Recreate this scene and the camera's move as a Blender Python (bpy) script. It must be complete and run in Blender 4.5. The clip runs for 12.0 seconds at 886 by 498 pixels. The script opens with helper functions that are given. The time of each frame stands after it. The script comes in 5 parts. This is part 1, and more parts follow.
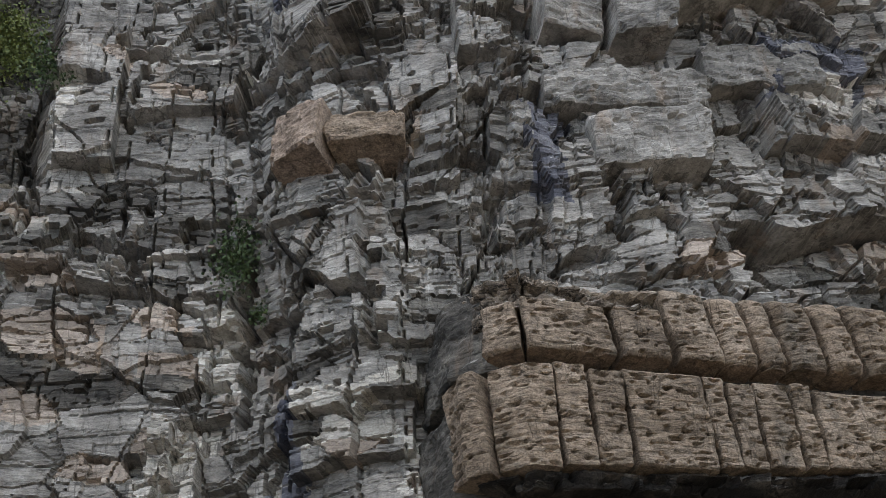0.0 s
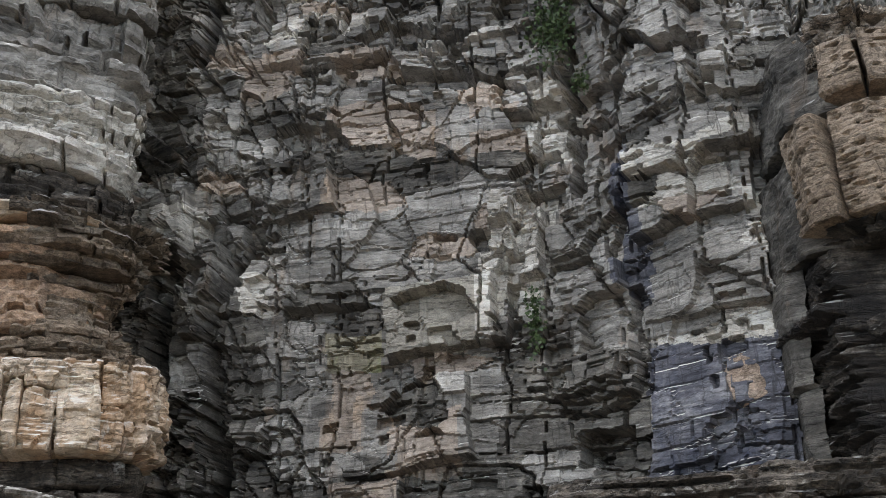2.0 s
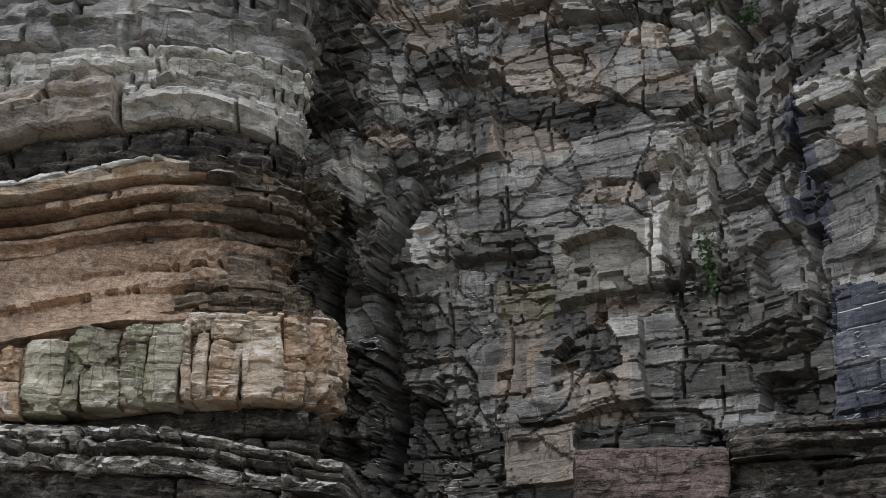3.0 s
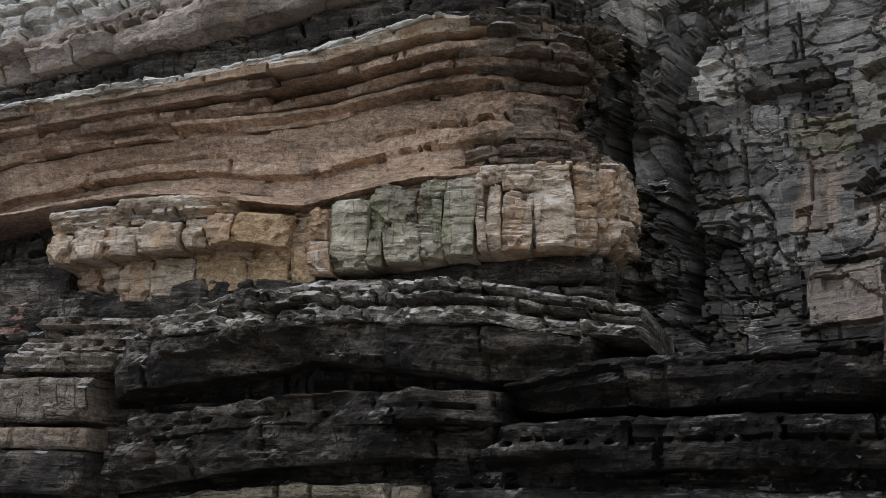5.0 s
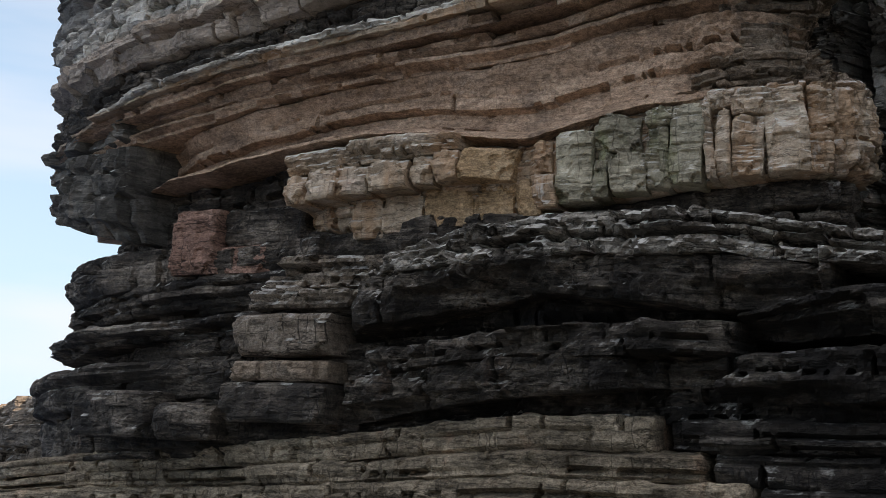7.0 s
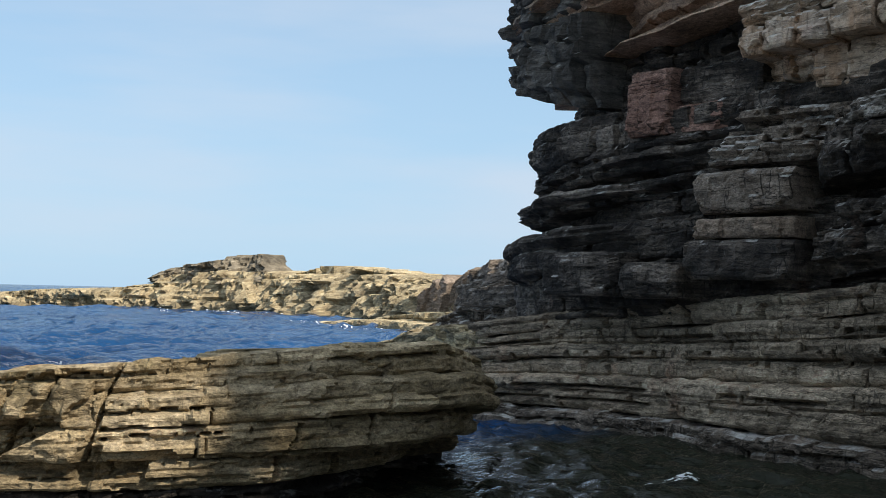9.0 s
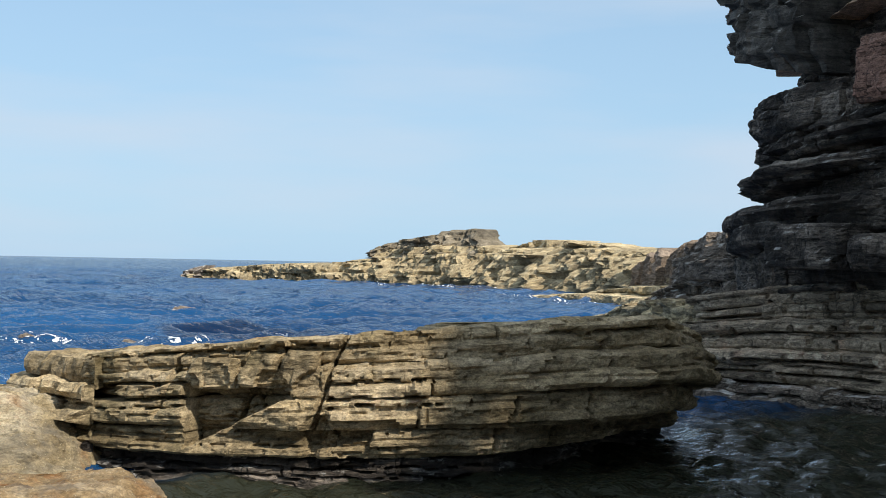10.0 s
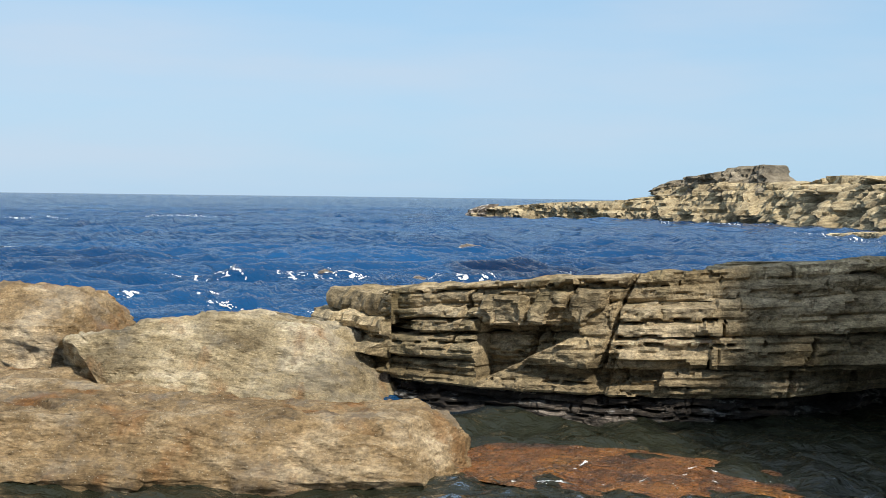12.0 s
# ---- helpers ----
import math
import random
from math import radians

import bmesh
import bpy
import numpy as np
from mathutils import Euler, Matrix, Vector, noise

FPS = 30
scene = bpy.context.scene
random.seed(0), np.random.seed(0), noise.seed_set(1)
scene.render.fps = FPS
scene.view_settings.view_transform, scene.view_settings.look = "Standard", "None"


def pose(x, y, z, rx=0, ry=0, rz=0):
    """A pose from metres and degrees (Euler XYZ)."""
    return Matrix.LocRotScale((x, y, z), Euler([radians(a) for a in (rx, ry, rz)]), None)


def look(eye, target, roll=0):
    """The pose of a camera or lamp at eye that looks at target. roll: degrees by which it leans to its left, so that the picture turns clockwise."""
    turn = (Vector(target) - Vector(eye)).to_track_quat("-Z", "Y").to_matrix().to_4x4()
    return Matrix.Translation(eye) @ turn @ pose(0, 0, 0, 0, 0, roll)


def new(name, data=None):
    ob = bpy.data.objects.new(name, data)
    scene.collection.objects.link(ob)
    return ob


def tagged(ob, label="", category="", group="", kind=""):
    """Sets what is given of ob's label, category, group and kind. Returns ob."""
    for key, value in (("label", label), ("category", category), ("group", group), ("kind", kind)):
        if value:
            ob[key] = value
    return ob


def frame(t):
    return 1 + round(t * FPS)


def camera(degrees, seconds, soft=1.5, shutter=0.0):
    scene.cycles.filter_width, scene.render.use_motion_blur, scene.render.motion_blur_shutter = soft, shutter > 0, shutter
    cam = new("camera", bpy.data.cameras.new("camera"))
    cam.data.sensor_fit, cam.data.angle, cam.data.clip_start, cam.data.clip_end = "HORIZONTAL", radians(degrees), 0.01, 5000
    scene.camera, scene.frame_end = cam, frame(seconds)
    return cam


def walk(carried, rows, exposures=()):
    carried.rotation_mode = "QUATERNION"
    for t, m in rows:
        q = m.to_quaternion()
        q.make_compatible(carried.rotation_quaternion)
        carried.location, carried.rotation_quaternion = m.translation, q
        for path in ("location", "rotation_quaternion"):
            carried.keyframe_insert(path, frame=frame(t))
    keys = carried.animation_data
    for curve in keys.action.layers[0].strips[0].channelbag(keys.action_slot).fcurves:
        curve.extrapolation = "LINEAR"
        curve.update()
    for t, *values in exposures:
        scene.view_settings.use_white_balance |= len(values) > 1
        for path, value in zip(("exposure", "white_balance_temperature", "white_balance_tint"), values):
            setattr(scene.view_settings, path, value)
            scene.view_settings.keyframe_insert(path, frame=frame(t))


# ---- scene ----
EXPOSURES = [(0.0, 1.65, 7800, 19), (1.0, 1.8, 7900, 19), (2.0, 1.8, 7900, 19), (3.0, 1.3, 7800, 19), (5.0, 1.05, 7700, 20), (6.0, 0.85, 7800, 20), (6.5, 0.67, 7800, 20), (7.0, 0.53, 7600, 19), (7.5, 0.33, 7400, 18), (7.7, 0.26, 7200, 17), (9.3, 0.07, 6600, 11), (12.0, 0.0, 6450, 10)]
cam = camera(40.95, 12.0, soft=0.8)
PATH = [
    (0, (0.297, 0.268, 3.0), (6.423, 5.801, 8.644), -2.66),
    (0.5, (0.264, 0.300, 3.0), (5.903, 6.709, 8.208), -2.12),
    (1, (0.245, 0.316, 3.0), (5.715, 7.359, 7.525), -1.33),
    (1.5, (0.226, 0.330, 3.0), (5.380, 7.852, 7.106), -1.15),
    (2, (0.200, 0.346, 3.0), (4.790, 8.291, 6.976), -0.45),
    (2.5, (0.173, 0.361, 3.0), (4.165, 8.698, 6.816), 0.39),
    (3, (0.146, 0.372, 3.0), (3.553, 9.073, 6.562), 0.89),
    (3.2, (0.136, 0.376, 3.0), (3.324, 9.191, 6.483), 0.98),
    (4.8, (0.062, 0.395, 3.0), (1.563, 9.978, 5.432), 1.58),
    (5, (0.051, 0.397, 3.0), (1.292, 10.054, 5.281), 1.65),
    (5.5, (0.024, 0.399, 3.0), (0.613, 10.171, 5.041), 1.98),
    (6, (0.005, 0.400, 3.0), (0.122, 10.189, 5.038), 2.21),
    (6.5, (-0.006, 0.400, 3.0), (-0.160, 10.207, 4.947), 2.02),
    (7, (-0.024, 0.399, 3.0), (-0.621, 10.242, 4.662), 2.08),
    (7.5, (-0.066, 0.395, 3.0), (-1.695, 10.187, 4.204), 2.10),
    (7.7, (-0.082, 0.391, 3.0), (-2.123, 10.125, 4.047), 2.03),
    (9.3, (-0.187, 0.354, 3.0), (-4.855, 9.193, 3.267), 1.22),
    (9.5, (-0.199, 0.347, 3.0), (-5.182, 9.014, 3.221), 1.22),
    (10, (-0.230, 0.327, 3.0), (-5.981, 8.507, 3.118), 1.06),
    (10.5, (-0.248, 0.314, 3.0), (-6.457, 8.152, 2.924), 0.89),
    (11, (-0.258, 0.306, 3.0), (-6.711, 7.944, 2.877), 0.57),
    (11.5, (-0.275, 0.291, 3.0), (-7.144, 7.553, 2.725), 0.40),
    (12, (-0.300, 0.265, 3.0), (-7.792, 6.873, 2.562), 0.71),
]
walk(cam, [(t, look(eye, target, roll)) for t, eye, target, roll in PATH], EXPOSURES)

# ---- light ----
SUN_AZ, SUN_EL = -103.0, 42.0
toward = Vector((-math.sin(radians(SUN_AZ)) * math.cos(radians(SUN_EL)), math.cos(radians(SUN_AZ)) * math.cos(radians(SUN_EL)), math.sin(radians(SUN_EL))))
sun = new("sun", bpy.data.lights.new("sun", "SUN"))
sun.data.energy, sun.data.angle, sun.data.color = 5.0, radians(0.53), (1.0, 0.93, 0.82)
sun.rotation_mode = "QUATERNION"
sun.rotation_quaternion = (-toward).to_track_quat("-Z", "Y")
sun.location = toward * 60
world = bpy.data.worlds.new("sky")
scene.world = world
world.use_nodes = True
wt = world.node_tree
wt.nodes.clear()
w_out, w_bg, w_sky = wt.nodes.new("ShaderNodeOutputWorld"), wt.nodes.new("ShaderNodeBackground"), wt.nodes.new("ShaderNodeTexSky")
w_sky.sky_type, w_sky.sun_disc = "NISHITA", False
w_sky.sun_elevation, w_sky.sun_rotation = radians(SUN_EL), radians(-SUN_AZ)
w_sky.air_density, w_sky.dust_density, w_sky.ozone_density = 1.0, 0.25, 2.5
w_bg.inputs[1].default_value = 0.13
# thin high cloud, in long level streaks
w_co, w_map, w_no, w_ramp, w_mix = (wt.nodes.new(n) for n in ("ShaderNodeTexCoord", "ShaderNodeMapping", "ShaderNodeTexNoise", "ShaderNodeValToRGB", "ShaderNodeMixRGB"))
w_map.inputs["Scale"].default_value = (1.2, 1.2, 7.0)
w_no.inputs["Scale"].default_value, w_no.inputs["Detail"].default_value = 1.6, 5.0
w_ramp.color_ramp.elements[0].position, w_ramp.color_ramp.elements[1].position = 0.42, 0.66
w_ramp.color_ramp.elements[1].color = (0.6, 0.6, 0.6, 1)
w_mix.inputs[2].default_value = (4.7, 5.4, 6.3, 1)
wt.links.new(w_co.outputs["Generated"], w_map.inputs["Vector"])
wt.links.new(w_map.outputs[0], w_no.inputs["Vector"])
wt.links.new(w_no.outputs["Fac"], w_ramp.inputs[0])
wt.links.new(w_ramp.outputs[0], w_mix.inputs[0])
w_sep, w_low, w_haze = wt.nodes.new("ShaderNodeSeparateXYZ"), wt.nodes.new("ShaderNodeValToRGB"), wt.nodes.new("ShaderNodeMixRGB")
w_low.color_ramp.elements[0].position, w_low.color_ramp.elements[0].color = 0.0, (0.92, 0.92, 0.92, 1)
w_low.color_ramp.elements[1].position, w_low.color_ramp.elements[1].color = 0.5, (0.3, 0.3, 0.3, 1)
w_haze.inputs[2].default_value = (3.15, 4.9, 6.6, 1)
wt.links.new(w_co.outputs["Generated"], w_sep.inputs[0])
wt.links.new(w_sep.outputs[2], w_low.inputs[0])
wt.links.new(w_low.outputs[0], w_haze.inputs[0])
wt.links.new(w_sky.outputs[0], w_haze.inputs[1])
# brighter sky overhead, out of view, added to lift the shaded rock
w_high, w_overhead = wt.nodes.new("ShaderNodeValToRGB"), wt.nodes.new("ShaderNodeMixRGB")
w_high.color_ramp.elements[0].position, w_high.color_ramp.elements[1].position = 0.36, 0.85
w_high.color_ramp.elements[1].color = (0.5, 0.5, 0.5, 1)
w_overhead.inputs[2].default_value = (9.0, 9.8, 10.6, 1)
wt.links.new(w_sep.outputs[2], w_high.inputs[0])
wt.links.new(w_high.outputs[0], w_overhead.inputs[0])
wt.links.new(w_haze.outputs[0], w_overhead.inputs[1])
wt.links.new(w_overhead.outputs[0], w_mix.inputs[1])
wt.links.new(w_mix.outputs[0], w_bg.inputs[0])
wt.links.new(w_bg.outputs[0], w_out.inputs[0])


# ---- materials ----
class Nodes:
    """A small wrapper to write node trees as expressions."""

    def __init__(self, name):
        self.mat = bpy.data.materials.new(name)
        self.mat.use_nodes = True
        self.tree = self.mat.node_tree
        self.bsdf = self.tree.nodes["Principled BSDF"]
        self.geo = self.tree.nodes.new("ShaderNodeNewGeometry")

    def link(self, a, socket):
        if isinstance(a, (int, float)):
            socket.default_value = a
        elif isinstance(a, tuple):
            socket.default_value = (*a, 1) if len(a) == 3 and socket.type == "RGBA" else a
        else:
            self.tree.links.new(a, socket)

    def stretch(self, sx, sy, sz):
        n = self.tree.nodes.new("ShaderNodeVectorMath")
        n.operation = "MULTIPLY"
        self.link(self.geo.outputs["Position"], n.inputs[0])
        n.inputs[1].default_value = (sx, sy, sz)
        return n.outputs[0]

    def turned(self, rz, sx, sy):
        n = self.tree.nodes.new("ShaderNodeMapping")
        self.link(self.geo.outputs["Position"], n.inputs["Vector"])
        n.inputs["Rotation"].default_value, n.inputs["Scale"].default_value = (0, 0, radians(rz)), (sx, sy, 1)
        return n.outputs[0]

    def warped(self, sx, sy, sz):
        n, m = self.tree.nodes.new("ShaderNodeTexNoise"), self.tree.nodes.new("ShaderNodeVectorMath")
        self.link(self.geo.outputs["Position"], n.inputs["Vector"])
        n.inputs["Scale"].default_value, n.inputs["Detail"].default_value = 1.3, 4.0
        m.operation = "MULTIPLY_ADD"
        self.link(n.outputs["Color"], m.inputs[0])
        m.inputs[1].default_value = (0.9, 0.9, 0.9)
        self.link(self.stretch(sx, sy, sz), m.inputs[2])
        return m.outputs[0]

    def noise(self, vec, scale, detail=4.0, rough=0.6, distort=0.0):
        n = self.tree.nodes.new("ShaderNodeTexNoise")
        self.link(vec, n.inputs["Vector"])
        n.inputs["Scale"].default_value, n.inputs["Detail"].default_value = scale, detail
        n.inputs["Roughness"].default_value, n.inputs["Distortion"].default_value = rough, distort
        return n.outputs["Fac"]

    def cells(self, vec, scale, feature="F1"):
        n = self.tree.nodes.new("ShaderNodeTexVoronoi")
        n.feature = feature
        self.link(vec, n.inputs["Vector"])
        n.inputs["Scale"].default_value = scale
        return n.outputs["Distance"]

    def ramp(self, fac, *stops):
        n = self.tree.nodes.new("ShaderNodeValToRGB")
        self.link(fac, n.inputs[0])
        e = n.color_ramp.elements
        while len(e) < len(stops):
            e.new(0.5)
        for k, (at, col) in zip(e, stops):
            k.position, k.color = at, (*col, 1) if isinstance(col, tuple) else (col, col, col, 1)
        return n.outputs[0]

    def mix(self, fac, a, b, how="MIX"):
        n = self.tree.nodes.new("ShaderNodeMixRGB")
        n.blend_type = how
        self.link(fac, n.inputs[0]), self.link(a, n.inputs[1]), self.link(b, n.inputs[2])
        return n.outputs[0]

    def maths(self, how, a, b=0.0):
        n = self.tree.nodes.new("ShaderNodeMath")
        n.operation = how
        self.link(a, n.inputs[0]), self.link(b, n.inputs[1])
        return n.outputs[0]

    def attribute(self, name):
        n = self.tree.nodes.new("ShaderNodeAttribute")
        n.attribute_name = name
        return n.outputs["Fac"]

    def up(self):
        n = self.tree.nodes.new("ShaderNodeSeparateXYZ")
        self.link(self.geo.outputs["True Normal"], n.inputs[0])
        return n.outputs[2]

    def bump(self, height, strength, distance):
        n = self.tree.nodes.new("ShaderNodeBump")
        n.inputs["Strength"].default_value, n.inputs["Distance"].default_value = strength, distance
        self.link(height, n.inputs["Height"])
        self.link(n.outputs[0], self.bsdf.inputs["Normal"])


def rock(name, dark, mid, light, stain=None, stain_at=0.6, white=0.0, rough=0.85, bump=0.5, lay=7.0, pits=0.0, seam=0.3, relief=0.12, gloss=0.2, crack_shade=0.8, mottle=0.6, dots=False):
    """Bedded sandstone: three tones in level bands and blotches, stains, droppings on ledges, grain and pits."""
    n = Nodes(name)
    beds = n.noise(n.stretch(0.5, 0.5, lay), 1.0, 6, 0.65, 0.3)
    blot = n.noise(n.stretch(1, 1, 1.3), 0.9, 6, 0.62)
    grain = n.noise(n.stretch(1, 1, 1.6), 26.0, 5, 0.7)
    col = n.ramp(n.mix(0.62, beds, blot), (0.37, dark), (0.5, mid), (0.63, light))
    tone = n.attribute("tone")
    col = n.mix(0.75, col, n.ramp(tone, (0.05, 0.22), (0.5, 0.5), (0.95, 0.8)), "OVERLAY")
    if stain:
        runs = n.noise(n.stretch(1.6, 1.6, 0.45), 0.8, 5, 0.6)
        col = n.mix(n.ramp(runs, (stain_at, 0.0), (stain_at + 0.14, 0.85)), col, stain)
    speck = n.noise(n.stretch(1, 1, 1.8), 7.0, 6, 0.75)
    col = n.mix(mottle, col, n.ramp(speck, (0.36, 0.12), (0.5, 0.5), (0.66, 0.85)), "OVERLAY")
    col = n.mix(mottle, col, n.ramp(grain, (0.36, 0.2), (0.5, 0.5), (0.66, 0.8)), "OVERLAY")
    if dots:
        col = n.mix(n.ramp(n.cells(n.stretch(1, 1, 1.3), 17.0), (0.10, 0.8), (0.16, 0.0)), col, (0.50, 0.44, 0.32))
        col = n.mix(n.ramp(n.noise(n.stretch(1, 1, 1), 1.1, 6, 0.7), (0.50, 0.0), (0.62, 0.4)), col, (0.20, 0.19, 0.165))
    # black crack lines: the shade inside crevices, put into the colour
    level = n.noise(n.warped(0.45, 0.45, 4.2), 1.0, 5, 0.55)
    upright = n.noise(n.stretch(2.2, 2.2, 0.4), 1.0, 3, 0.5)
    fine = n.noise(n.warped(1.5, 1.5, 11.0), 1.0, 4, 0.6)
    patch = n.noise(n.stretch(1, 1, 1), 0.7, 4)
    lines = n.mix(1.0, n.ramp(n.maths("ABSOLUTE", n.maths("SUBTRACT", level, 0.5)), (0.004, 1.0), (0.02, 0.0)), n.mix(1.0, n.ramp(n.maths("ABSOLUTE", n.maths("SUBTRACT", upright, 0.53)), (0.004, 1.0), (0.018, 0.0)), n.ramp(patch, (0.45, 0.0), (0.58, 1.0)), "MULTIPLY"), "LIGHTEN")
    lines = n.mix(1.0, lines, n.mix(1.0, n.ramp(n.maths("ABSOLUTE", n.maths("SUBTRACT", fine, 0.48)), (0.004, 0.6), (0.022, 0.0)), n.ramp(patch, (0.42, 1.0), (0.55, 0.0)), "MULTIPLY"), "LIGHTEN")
    col = n.mix(n.mix(1.0, lines, (crack_shade, crack_shade, crack_shade), "MULTIPLY"), col, (0.014, 0.012, 0.010))
    if white:
        ledge = n.ramp(n.up(), (0.35, 0.0), (0.75, 1.0))
        spots = n.ramp(n.noise(n.stretch(1, 1, 1), 1.7, 6, 0.7), (0.62 - 0.25 * white, 0.0), (0.72 - 0.2 * white, 1.0))
        runs = n.ramp(n.noise(n.stretch(3.2, 3.2, 0.55), 1.0, 6, 0.7), (0.70 - 0.12 * white, 0.0), (0.80 - 0.12 * white, 0.75))
        fac = n.mix(1.0, n.mix(1.0, ledge, spots, "MULTIPLY"), n.mix(1.0, runs, n.ramp(n.noise(n.stretch(1, 1, 1), 0.35, 3), (0.45, 0.0), (0.62, 1.0)), "MULTIPLY"), "LIGHTEN")
        col = n.mix(fac, col, (0.62, 0.60, 0.55))
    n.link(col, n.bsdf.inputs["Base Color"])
    n.link(n.ramp(grain, (0.3, rough - 0.12), (0.7, rough + 0.08)), n.bsdf.inputs["Roughness"])
    n.bsdf.inputs["Specular IOR Level"].default_value = gloss
    height = n.mix(0.5, n.noise(n.stretch(1.2, 1.2, 5.0), 5.0, 8, 0.7), n.noise(n.stretch(1, 1, 1.5), 14.0, 8, 0.75))
    seams = n.ramp(n.cells(n.warped(1.2, 1.2, 2.6), 1.7, "DISTANCE_TO_EDGE"), (0.0, 0.0), (0.04, 1.0))
    height = n.mix(seam, height, seams, "MULTIPLY")
    height = n.mix(min(1.0, crack_shade), height, n.ramp(lines, (0.0, 1.0), (1.0, 0.0)), "MULTIPLY")
    if pits:
        holes = n.ramp(n.cells(n.stretch(1, 1, 1.8), 7.0), (0.12, 0.0), (0.3, 1.0))
        height = n.mix(pits, height, holes, "MULTIPLY")
    n.bump(height, bump, relief)
    return n.mat


GREY = rock("grey_sandstone", (0.095, 0.088, 0.079), (0.235, 0.219, 0.195), (0.40, 0.375, 0.335), stain=(0.25, 0.19, 0.145), stain_at=0.58, white=0.5, bump=0.6, crack_shade=0.5, mottle=0.32, relief=0.05)
BLUE = rock("blue_grey_sandstone", (0.045, 0.046, 0.055), (0.095, 0.096, 0.11), (0.21, 0.207, 0.212), stain=(0.05, 0.056, 0.082), stain_at=0.54, white=0.8, mottle=0.32, relief=0.05, crack_shade=0.5)
BROWN = rock("brown_pitted_sandstone", (0.13, 0.097, 0.070), (0.24, 0.181, 0.131), (0.335, 0.263, 0.20), stain=(0.15, 0.127, 0.10), stain_at=0.56, lay=9, pits=0.4, bump=0.8, crack_shade=0.45)
TAN = rock("tan_sandstone", (0.21, 0.138, 0.094), (0.38, 0.255, 0.175), (0.47, 0.335, 0.24), stain=(0.16, 0.115, 0.09), stain_at=0.58, lay=5, bump=0.5, seam=0.12, crack_shade=0.3)
PALE = rock("pale_ochre_sandstone", (0.24, 0.18, 0.125), (0.42, 0.325, 0.235), (0.60, 0.49, 0.385), stain=(0.44, 0.28, 0.17), stain_at=0.47, white=0.75, bump=0.7, crack_shade=0.5, mottle=0.32, relief=0.05)
GREEN = rock("lichen_green_sandstone", (0.17, 0.148, 0.105), (0.31, 0.275, 0.20), (0.44, 0.395, 0.30), stain=(0.225, 0.235, 0.12), stain_at=0.5, white=0.5, bump=0.7, crack_shade=0.5, mottle=0.32, relief=0.05)
# dark and wet beds; also recesses whose shade is put into the colour
DARK = rock("dark_wet_shaded_sandstone", (0.022, 0.018, 0.015), (0.078, 0.064, 0.051), (0.31, 0.26, 0.21), stain=(0.155, 0.098, 0.066), stain_at=0.63, white=0.3, rough=0.75, lay=9, bump=1.0, gloss=0.3)
LEDGE = rock("olive_ledge_sandstone", (0.17, 0.137, 0.097), (0.37, 0.295, 0.21), (0.56, 0.455, 0.33), stain=(0.40, 0.25, 0.165), stain_at=0.58, rough=0.8, bump=0.8, crack_shade=0.6)
OCHRE = rock("yellow_weathered_sandstone", (0.14, 0.106, 0.056), (0.32, 0.25, 0.145), (0.50, 0.405, 0.26), stain=(0.14, 0.115, 0.056), stain_at=0.57, bump=1.0, relief=0.04, lay=4, crack_shade=0.3, pits=0.35)
RUST = rock("rust_red_sandstone", (0.15, 0.085, 0.062), (0.25, 0.145, 0.108), (0.33, 0.21, 0.16), bump=0.5, stain=(0.15, 0.11, 0.09), stain_at=0.6)
OCHRE_FACE = rock("fresh_ochre_sandstone", (0.30, 0.19, 0.10), (0.43, 0.285, 0.16), (0.52, 0.37, 0.23), bump=0.4, crack_shade=0.3)
ORANGE_FACE = rock("fresh_buff_sandstone", (0.24, 0.175, 0.13), (0.34, 0.255, 0.195), (0.44, 0.345, 0.275), bump=0.5, crack_shade=0.4)
DARK_BLOCK = rock("dark_brown_sandstone", (0.10, 0.079, 0.06), (0.215, 0.172, 0.132), (0.38, 0.315, 0.25), white=0.6, bump=0.9)
STREAKED = rock("dropping_streaked_dark_sandstone", (0.045, 0.039, 0.033), (0.16, 0.14, 0.115), (0.44, 0.405, 0.35), white=0.7, lay=9, bump=0.9, relief=0.06)
MAROON = rock("maroon_brown_sandstone", (0.10, 0.07, 0.06), (0.165, 0.118, 0.102), (0.23, 0.17, 0.15), bump=0.6)
# near black: shade of recesses and hollows put into the rock colour
BLACK = rock("black_shade_sandstone", (0.012, 0.010, 0.009), (0.034, 0.028, 0.023), (0.17, 0.145, 0.12), white=0.3, rough=0.72, lay=9, bump=1.0, gloss=0.3)
# darker copy of the grey, mostly for rock that lies in shade
DARK_GREY = rock("dark_grey_sandstone", (0.036, 0.033, 0.029), (0.108, 0.099, 0.086), (0.24, 0.22, 0.188), stain=(0.17, 0.125, 0.09), stain_at=0.58, white=0.4, bump=0.8, mottle=0.32, relief=0.05, crack_shade=0.5)
PINK = rock("pinkish_brown_sandstone", (0.23, 0.185, 0.15), (0.33, 0.27, 0.22), (0.42, 0.35, 0.29), stain=(0.38, 0.28, 0.20), stain_at=0.56, bump=0.5, crack_shade=0.5, mottle=0.32, relief=0.05)
PALE_SLAB = rock("pale_grey_slab_sandstone", (0.17, 0.155, 0.13), (0.26, 0.235, 0.195), (0.36, 0.33, 0.275), white=0.3, bump=0.7, crack_shade=0.5, mottle=0.32, relief=0.05)
WHITE_STAINED = rock("dropping_stained_sandstone", (0.27, 0.245, 0.205), (0.45, 0.415, 0.36), (0.64, 0.605, 0.54), white=1.0, bump=0.6, mottle=0.32, relief=0.05, crack_shade=0.5)
